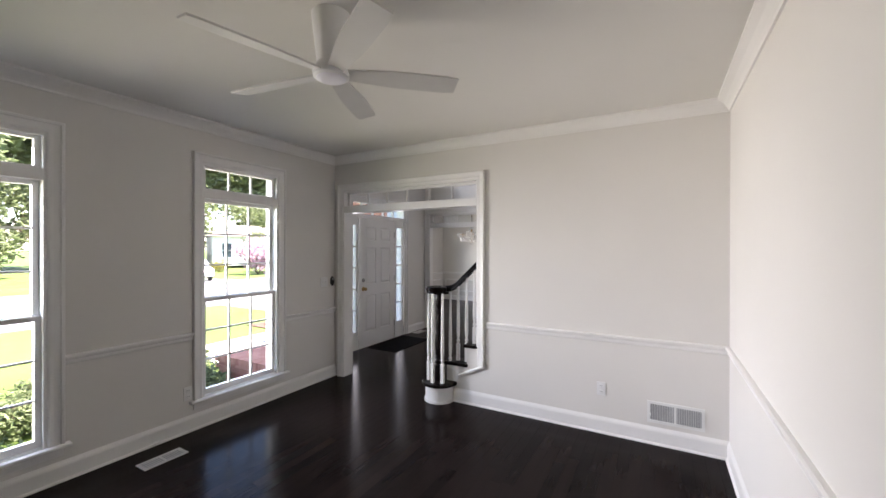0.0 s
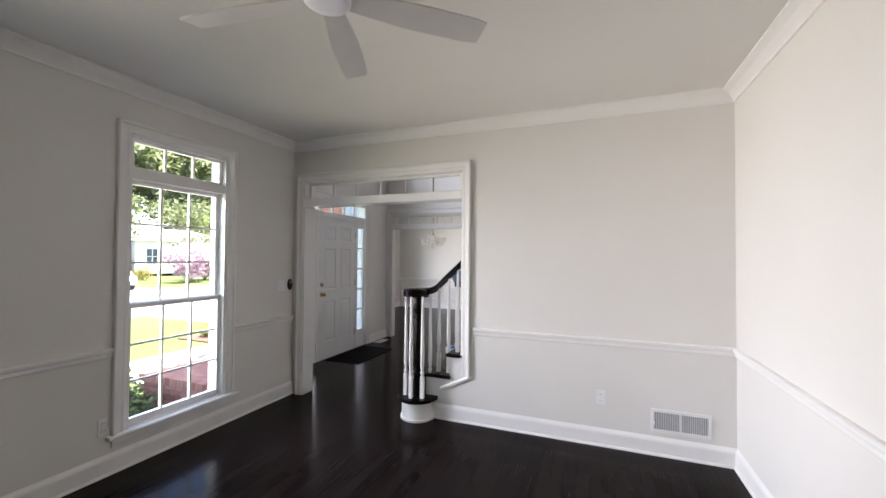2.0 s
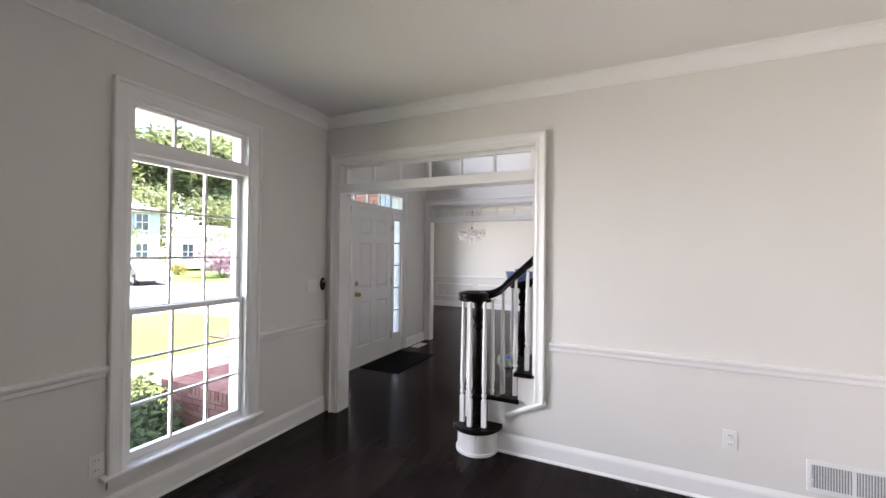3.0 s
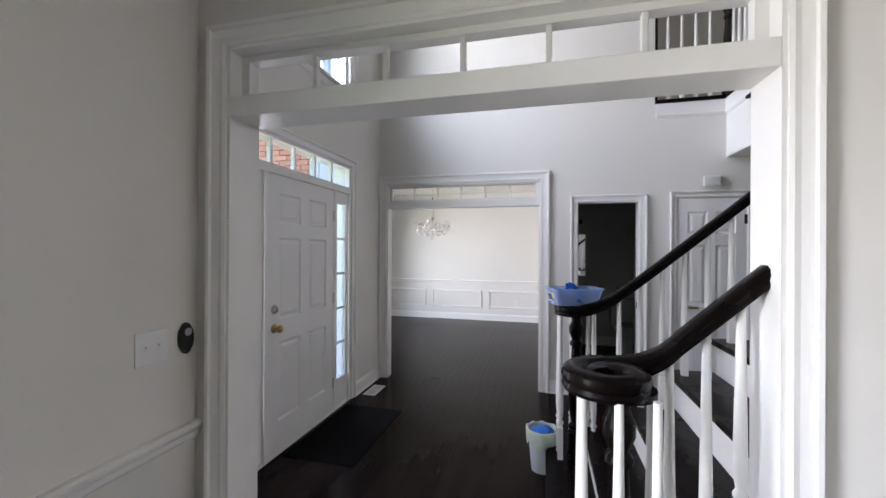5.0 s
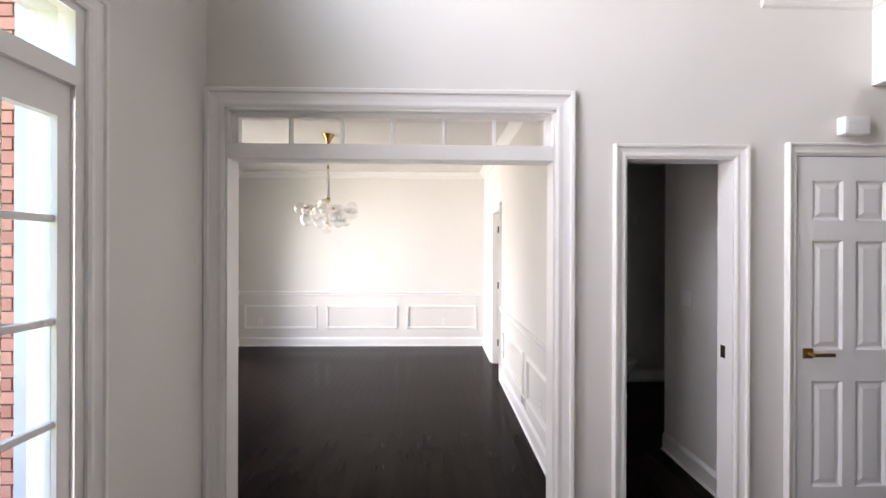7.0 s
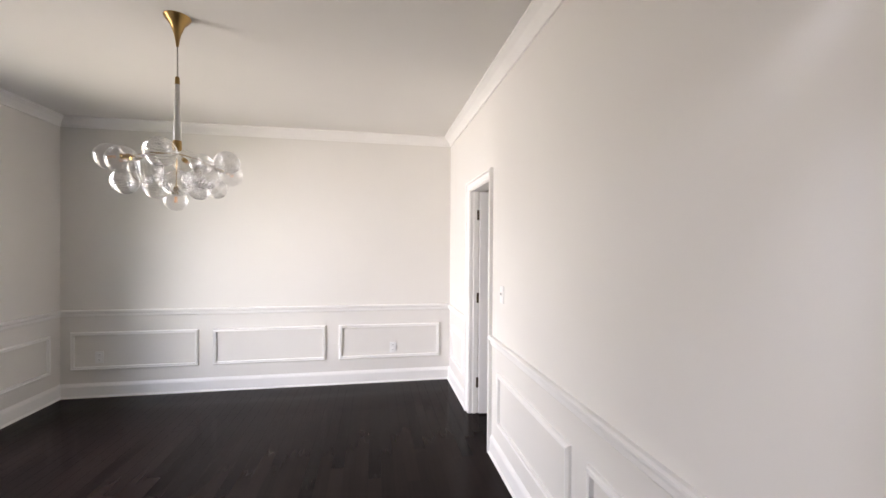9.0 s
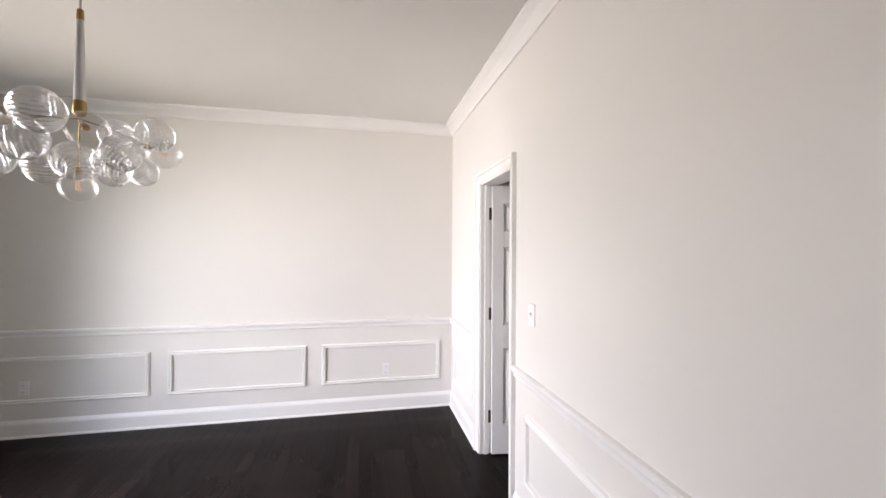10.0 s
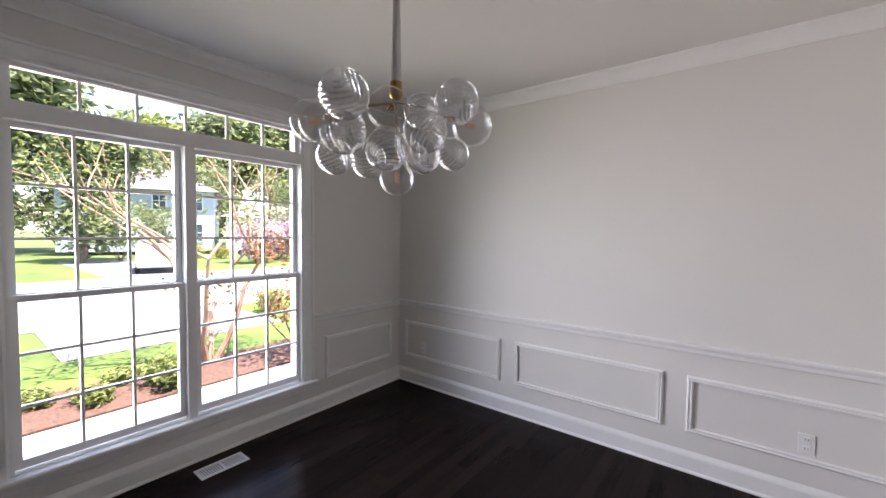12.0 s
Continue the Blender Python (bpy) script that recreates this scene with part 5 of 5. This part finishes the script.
def limb(bm, rnd, p, d, length, r, depth, ends):
    pts, q = [p], p
    for i in range(4):
        d = (d + Vector((rnd.gauss(0, 0.14), rnd.gauss(0, 0.14), rnd.uniform(-0.02, 0.12)))).normalized()
        q = q + d * length / 4
        pts.append(q)
    n = 7
    rings = []
    for i, c in enumerate(pts):
        rr = r * (1 - 0.55 * i / 4)
        s = d.orthogonal().normalized()
        u = d.cross(s)
        rings.append([bm.verts.new(c + (s * math.cos(2 * math.pi * k / n) + u * math.sin(2 * math.pi * k / n)) * rr) for k in range(n)])
    for a, b in zip(rings, rings[1:]):
        for k in range(n):
            bm.faces.new((a[k], a[(k + 1) % n], b[(k + 1) % n], b[k]))
    bm.faces.new(rings[-1])
    if depth == 0:
        ends.append(q)
        return
    for i in range(rnd.choice((2, 3))):
        dd = (d + Vector((rnd.gauss(0, 0.55), rnd.gauss(0, 0.55), rnd.uniform(-0.1, 0.4)))).normalized()
        limb(bm, rnd, q, dd, length * rnd.uniform(0.6, 0.8), r * 0.5, depth - 1, ends)
    ends.append(pts[3])


def tree(seed, h, crown_r, n, size, mat, bark, label, stems=1, depth=3, name="tree", category="tree", low=0.3):
    rnd = random.Random(seed)
    t = thing(name, label, category)
    bm, ends = bmesh.new(), []
    for i in range(stems):
        a = 2 * math.pi * i / max(stems, 1) + rnd.uniform(-0.3, 0.3)
        d = Vector((0.32 * math.cos(a), 0.32 * math.sin(a), 1)) if stems > 1 else Vector((rnd.gauss(0, 0.04), rnd.gauss(0, 0.04), 1))
        limb(bm, rnd, Vector((0.09 * math.cos(a) * (stems > 1), 0.09 * math.sin(a) * (stems > 1), -0.05)), d.normalized(), h * low, h * 0.024 if stems == 1 else h * 0.012, depth, ends)
    part("trunk", bm, bark, t, smooth=True)
    blobs = [(e.x, e.y, e.z, crown_r * rnd.uniform(0.55, 1.1)) for e in ends]
    mesh_part("crown", leaves(rnd, blobs, n, size), mat, t)
    return t


big = [tree(11, 13, 2.1, 8500, 0.3, LEAF_D, BARK, "tall dark green tree beyond the street"),
       tree(12, 11, 1.9, 8000, 0.28, LEAF_L, BARK, "broad sunlit green tree beyond the street"),
       tree(13, 12, 2.0, 8000, 0.3, LEAF_D, BARK, "dense leafy tree standing behind the houses")]
rnd = random.Random(3)
spots = [(-34, 4), (-37, -3), (-33, -10), (-40, 9), (-30, -17), (-44, -8), (-36, 14), (-47, 3), (-28, -26), (-58, 30), (-62, 22), (-54, 38), (-60, 46), (-50, 48), (-66, 36), (-46, 56), (-64, 12), (-56, 16), (-39, -24), (-70, 28), (-40, 62)]
for i, (x, y) in enumerate(spots):
    s = rnd.uniform(0.75, 1.15) * (1.85 if x < -50 else 1.1)
    m = pose(x, y, GZ, 0, 0, rnd.uniform(0, 360)) @ Matrix.Scale(s, 4)
    if i < 3:
        big[i].matrix_world = m
    else:
        c = copy_thing(big[i % 3], pose(x, y, GZ, 0, 0, rnd.uniform(0, 360)))
        c.scale = (s, s, s)
cm = tree(21, 4.4, 0.42, 1500, 0.045, LEAF_L, PALEBARK, "multi-stemmed tan-barked crape myrtle beside the walk", 5, 2, low=0.42)
cm.matrix_world = pose(-9.4, 11.1, GZ)


def shrub(seed, r, n, size, mat, label, category="shrub", h=0.7):
    rnd = random.Random(seed)
    t = thing("shrub", label, category)
    bm, ends = bmesh.new(), []
    for i in range(6):
        a = i * 1.05
        limb(bm, rnd, Vector((0, 0, -0.03)), Vector((0.6 * math.cos(a), 0.6 * math.sin(a), 1)).normalized(), r * h * 0.8, 0.012 + 0.01 * r, 1, ends)
    part("stems", bm, BARK, t)
    blobs = [(e.x, e.y, e.z * h + 0.05, r * rnd.uniform(0.3, 0.55)) for e in ends]
    mesh_part("foliage", leaves(rnd, blobs, n, size), mat, t)
    return t


pk = shrub(31, 1.8, 2600, 0.13, PINK, "large shrub in full pink blossom", h=1.0)
pk.matrix_world = pose(-29, 21.8, GZ)
copy_thing(pk, pose(-31, 24.6, GZ, 0, 0, 70))
dk = shrub(32, 1.8, 1800, 0.11, LEAF_D, "dark green shrub by the neighbouring house", h=1.3)
dk.matrix_world = pose(-30.5, 24.8, GZ)
for x, y in ((-38, 30), (-36, 16), (-41, 20)):
    copy_thing(dk, pose(x, y, GZ, 0, 0, 50 * x))
yl = shrub(33, 1.1, 900, 0.08, LEAF_Y, "golden yellow shrub on the sunny lawn")
yl.matrix_world = pose(-36, 20.5, GZ)
copy_thing(yl, pose(-34.5, 21.8, GZ, 0, 0, 90))
copy_thing(yl, pose(-12.6, 13.9, GZ, 0, 0, 40)).scale = (0.6, 0.6, 0.6)
for i in range(22):
    rr = random.Random(i)
    q = copy_thing(dk, pose(-46 - rr.uniform(0, 10), -40 + 4.6 * i, GZ, 0, 0, 47 * i))
    q.scale = [rr.uniform(1.6, 2.6)] * 3
    q["label"] = "dense dark green shrubs edging the far woods"
gn = shrub(34, 0.42, 700, 0.055, LEAF_L, "low bright green plant in the mulch bed")
gn.matrix_world = pose(-8.75, 10.4, GZ)
for i, (x, y) in enumerate(((-8.8, 9.6), (-9.2, 9.0), (-8.7, 8.6), (-9.0, 8.1), (-9.3, 10.0), (-6.3, 3.9), (-6.6, 3.2), (-7.2, 4.1))):
    copy_thing(gn, pose(x, y, GZ, 0, 0, 77 * i)).scale = (0.7, 0.7, 0.55)
br = shrub(35, 0.75, 1100, 0.05, LEAF_O, "bronze-leaved airy shrub beside the walk", h=1.5)
br.matrix_world = pose(-8.55, 12.3, GZ)
copy_thing(br, pose(-6.6, 11.6, GZ, 0, 0, 120)).scale = (0.7, 0.7, 0.7)
gc = shrub(36, 0.55, 1500, 0.04, LEAF_D, "spreading dark green groundcover under the window", h=0.6)
gc.matrix_world = pose(-6.1, 3.6, GZ)
for i, (x, y) in enumerate(((-5.7, 3.0), (-6.7, 2.6), (-4.3, 1.6), (-5.9, 2.2), (-5.0, 3.75), (-5.5, 3.95), (-5.2, 3.2), (-4.6, 3.4), (-6.2, 4.2))):
    copy_thing(gc, pose(x, y, GZ, 0, 0, 60 * i))

# neighbouring houses
SIDING = material("pale_blue_siding", (0.42, 0.47, 0.52), 0.7, var=0.05, scale=2)
ROOFM = material("weathered_shingles", (0.24, 0.2, 0.19), 0.9, var=0.2, scale=5, bump=0.6, bscale=12)
DARKGL = material("dark_window_glass", (0.05, 0.07, 0.09), 0.1)
WHITEP = material("white_exterior_paint", (0.72, 0.72, 0.7), 0.55, var=0.03, scale=3)


def house(w, d, h, label, storeys=2, mat=None):
    hs = thing("house", label, "house")
    part("wall", boxes((0, -w / 2, 0, d, w / 2, h)), mat or SIDING, hs)
    bm = bmesh.new()
    e, rz = 0.5, h * 0.42
    b = [bm.verts.new(p) for p in ((-e, -w / 2 - e, h), (d + e, -w / 2 - e, h), (d + e, w / 2 + e, h), (-e, w / 2 + e, h))]
    r = [bm.verts.new(p) for p in ((d / 2, -w / 2 + d * 0.42, h + rz), (d / 2, w / 2 - d * 0.42, h + rz))]
    bm.faces.new((b[0], b[1], r[0]))
    bm.faces.new((b[1], b[2], r[1], r[0]))
    bm.faces.new((b[2], b[3], r[1]))
    bm.faces.new((b[3], b[0], r[0], r[1]))
    bm.faces.new(b)
    part("roof", bm, ROOFM, hs)
    n = max(2, int(w / 2.6))
    for s in range(storeys):
        for i in range(n):
            y = -w / 2 + (i + 0.5) * w / n
            z = 0.9 + s * 2.8
            if s == 0 and i == n // 2:
                dr = part("door", boxes((d, y - 0.5, 0.1, d + 0.06, y + 0.5, 2.2)), DARKGL, hs)
                part("frame", boxes((d, y - 0.62, 0.1, d + 0.08, y - 0.5, 2.35), (d, y + 0.5, 0.1, d + 0.08, y + 0.62, 2.35), (d, y - 0.5, 2.2, d + 0.08, y + 0.5, 2.35)), WHITEP, dr)
                continue
            wd = part("window", boxes((d, y - 0.45, z, d + 0.04, y + 0.45, z + 1.5)), DARKGL, hs)
            part("frame", boxes((d, y - 0.55, z - 0.08, d + 0.08, y - 0.45, z + 1.6), (d, y + 0.45, z - 0.08, d + 0.08, y + 0.55, z + 1.6), (d, y - 0.45, z + 1.5, d + 0.08, y + 0.45, z + 1.6), (d, y - 0.45, z - 0.08, d + 0.08, y + 0.45, z), (d, y - 0.03, z, d + 0.07, y + 0.03, z + 1.5), (d, y - 0.45, z + 0.72, d + 0.07, y - 0.03, z + 0.78), (d, y + 0.03, z + 0.72, d + 0.07, y + 0.45, z + 0.78)), WHITEP, wd)
    return hs


h1 = house(11, 8, 5.4, "two-storey pale blue house with white window trim")
h1.matrix_world = pose(-51, 22.5, GZ + 0.3, 0, 0, -25)
h2 = house(8, 7, 3.2, "low white garage wing of the neighbouring house", 1, WHITEP)
h2.matrix_world = pose(-45.5, 31.5, GZ + 0.3, 0, 0, -25)
h3 = house(12, 8, 5.2, "distant pale house half hidden by trees")
h3.matrix_world = pose(-60, -12, GZ, 0, 0, 10)

# a parked car
CARP = material("silver_car_paint", (0.55, 0.56, 0.58), 0.25, 0.4)
TYRE = material("tyre_rubber", (0.02, 0.02, 0.02), 0.8)
car = thing("car", "silver saloon car parked on a driveway across the street", "car")
bm = bmesh.new()
pr = [(-2.2, 0.3), (-2.25, 0.62), (-2.1, 0.82), (-1.2, 0.92), (-0.55, 1.38), (0.75, 1.42), (1.5, 1.0), (2.15, 0.92), (2.25, 0.6), (2.2, 0.3)]
run(bm, (0, -0.86, 0), (0, 0.86, 0), (1, 0, 0), (0, 0, 1), pr)
bmesh.ops.bevel(bm, geom=bm.edges[:], offset=0.06, segments=2, affect="EDGES")
part("body", bm, CARP, car, smooth=True)
for s in (-1, 1):
    bm = bmesh.new()
    run(bm, (0, s * 0.8, 0), (0, s * 0.872, 0), (1, 0, 0), (0, 0, 1), [(-0.95, 0.95), (-0.48, 1.32), (0.7, 1.35), (1.2, 0.98)])
    part("side_window", bm, DARKGL, car)
    for x in (-1.4, 1.4):
        bm = bmesh.new()
        lathe(bm, [(0.2, -0.1), (0.31, -0.1), (0.33, -0.07), (0.33, 0.07), (0.31, 0.1), (0.2, 0.1)], 0, 0, 0, 24)
        bmesh.ops.transform(bm, matrix=pose(x, s * 0.8, 0.33, 90), verts=bm.verts[:])
        wh = part("wheel", bm, TYRE, car, smooth=True)
        bm = bmesh.new()
        lathe(bm, [(0.2, -0.105), (0.19, 0.0), (0.2, 0.105)], 0, 0, 0, 20)
        bmesh.ops.transform(bm, matrix=pose(x, s * 0.8, 0.33, 90), verts=bm.verts[:])
        part("rim", bm, STEEL, wh, smooth=True)
car.matrix_world = pose(-27.5, 15.6, GZ + 0.014, 0, 0, 165)

# ---- brickwork, last ----
BRICKO = material("brick_face", (0.36, 0.13, 0.085), 0.88, bump=0.5, bscale=60)
ntb = BRICKO.node_tree
oi = ntb.nodes.new("ShaderNodeObjectInfo")
gi = ntb.nodes.new("ShaderNodeNewGeometry")
rp = ntb.nodes.new("ShaderNodeValToRGB")
rp.color_ramp.elements[0].color, rp.color_ramp.elements[1].color = (0.38, 0.15, 0.105, 1), (0.52, 0.25, 0.18, 1)
ad = ntb.nodes.new("ShaderNodeMath")
ad.operation = "FRACT"
sm = ntb.nodes.new("ShaderNodeMath")
ntb.links.new(oi.outputs["Random"], sm.inputs[0])
ntb.links.new(gi.outputs["Random Per Island"], sm.inputs[1])
ntb.links.new(sm.outputs[0], ad.inputs[0])
ntb.links.new(ad.outputs[0], rp.inputs["Fac"])
ntb.links.new(rp.outputs[0], ntb.nodes["Principled BSDF"].inputs["Base Color"])


def brick_mesh(sx, sy, sz):
    bm = boxes((-sx / 2, -sy / 2, -sz / 2, sx / 2, sy / 2, sz / 2), bevel=0.0)
    me = bpy.data.meshes.new("brick")
    bmesh.ops.recalc_face_normals(bm, faces=bm.faces[:])
    bm.to_mesh(me)
    bm.free()
    me.materials.append(BRICKO)
    return me


def lay(me, places, parent):
    for p in places:
        b = new("brick", me)
        b.location = p
        b.parent = parent


# side of the dining room bay over the porch
bay = slab("wall_bay_side", [(DX - 0.2, Y2 - 0.06, GZ, FX - 0.205, Y2 - 0.012, ZH)], MORTAR, "red brick outer wall beside the porch", "wall")
stretcher = brick_mesh(0.194, 0.05, 0.058)
near, far = [], bmesh.new()
row = 0
z = GZ + 0.035
while z < ZH - 0.05:
    x = FX - 0.21 - 0.1 - (0.102 if row % 2 else 0)
    while x > DX - 0.15:
        if 1.9 < z < 4.1:
            near.append((x, Y2 - 0.06, z))
        else:
            box(far, x - 0.097, Y2 - 0.085, z - 0.029, x + 0.097, Y2 - 0.035, z + 0.029)
        x -= 0.204
    z += 0.068
    row += 1
lay(stretcher, near, bay)
part("bricks", far, BRICKO, bay)["kind"] = "stuff"

# white corner board and dark downspout at the bay's corner
slab("trim_corner_board", [(DX - 0.31, Y2 - 0.17, GZ, DX - 0.15, Y2 - 0.09, ZH)], TRIM, "white painted corner board of the bay", "trim")
dsp = bmesh.new()
box(dsp, DX - 0.1, Y2 - 0.15, GZ, DX - 0.02, Y2 - 0.088, ZH)
tagged(part("downspout", dsp, BLACKP), "dark metal downspout against the red brick", "downspout", kind="structure")

# pale vertical boards beside the front door
PORCHP = material("porch_board_paint", (0.42, 0.45, 0.5), 0.6, var=0.08, scale=3)
brd = slab("trim_porch_panel", [(-4.34, Y2 - 0.112, GZ, FX - 0.206, Y2 - 0.09, ZH)], PORCHP, "pale grey-blue vertical boards beside the front door", "trim")
for i in range(5):
    part("board", boxes((-4.34 + 0.132 * i, Y2 - 0.128, GZ, -4.34 + 0.132 * i + 0.124, Y2 - 0.113, ZH), bevel=0.003), PORCHP, brd)

# brick stoop in front of the door
SX0, SX1, SY0, SY1, SZ = -5.56, -3.68, 4.31, 7.2, -0.1
stoop = tagged(part("stoop", boxes((SX0 + 0.03, SY0 + 0.03, GZ, SX1, SY1, SZ - 0.03)), MORTAR), "red brick entrance stoop with paved top", "stoop", kind="structure")
pl = []
for r in range(6):
    zz = GZ + 0.06 + 0.068 * r
    x = SX0 + 0.1 + (0.102 if r % 2 else 0)
    while x < SX1:
        pl.append((x, SY0 + 0.018, zz))
        x += 0.204
lay(stretcher, pl, stoop)
rowlock = brick_mesh(0.058, 0.11, 0.1)
pl = []
x = SX0 + 0.03
while x < SX1:
    pl.append((x, SY0 + 0.04, SZ - 0.05))
    x += 0.068
lay(rowlock, pl, stoop)
end = brick_mesh(0.05, 0.194, 0.058)
pl = []
for r in range(7):
    y = SY0 + 0.1 + (0.102 if r % 2 else 0)
    while y < SY1:
        pl.append((SX0 + 0.018, y, GZ + 0.06 + 0.068 * r))
        y += 0.204
lay(end, pl, stoop)
paver = brick_mesh(0.194, 0.092, 0.03)
pl = []
y, r = SY0 + 0.15, 0
while y < SY1 - 0.04:
    x = SX0 + 0.1 + (0.1 if r % 2 else 0)
    while x < SX1 - 0.09:
        pl.append((x, y, SZ - 0.018))
        x += 0.204
    y += 0.1
    r += 1
lay(paver, pl, stoop)
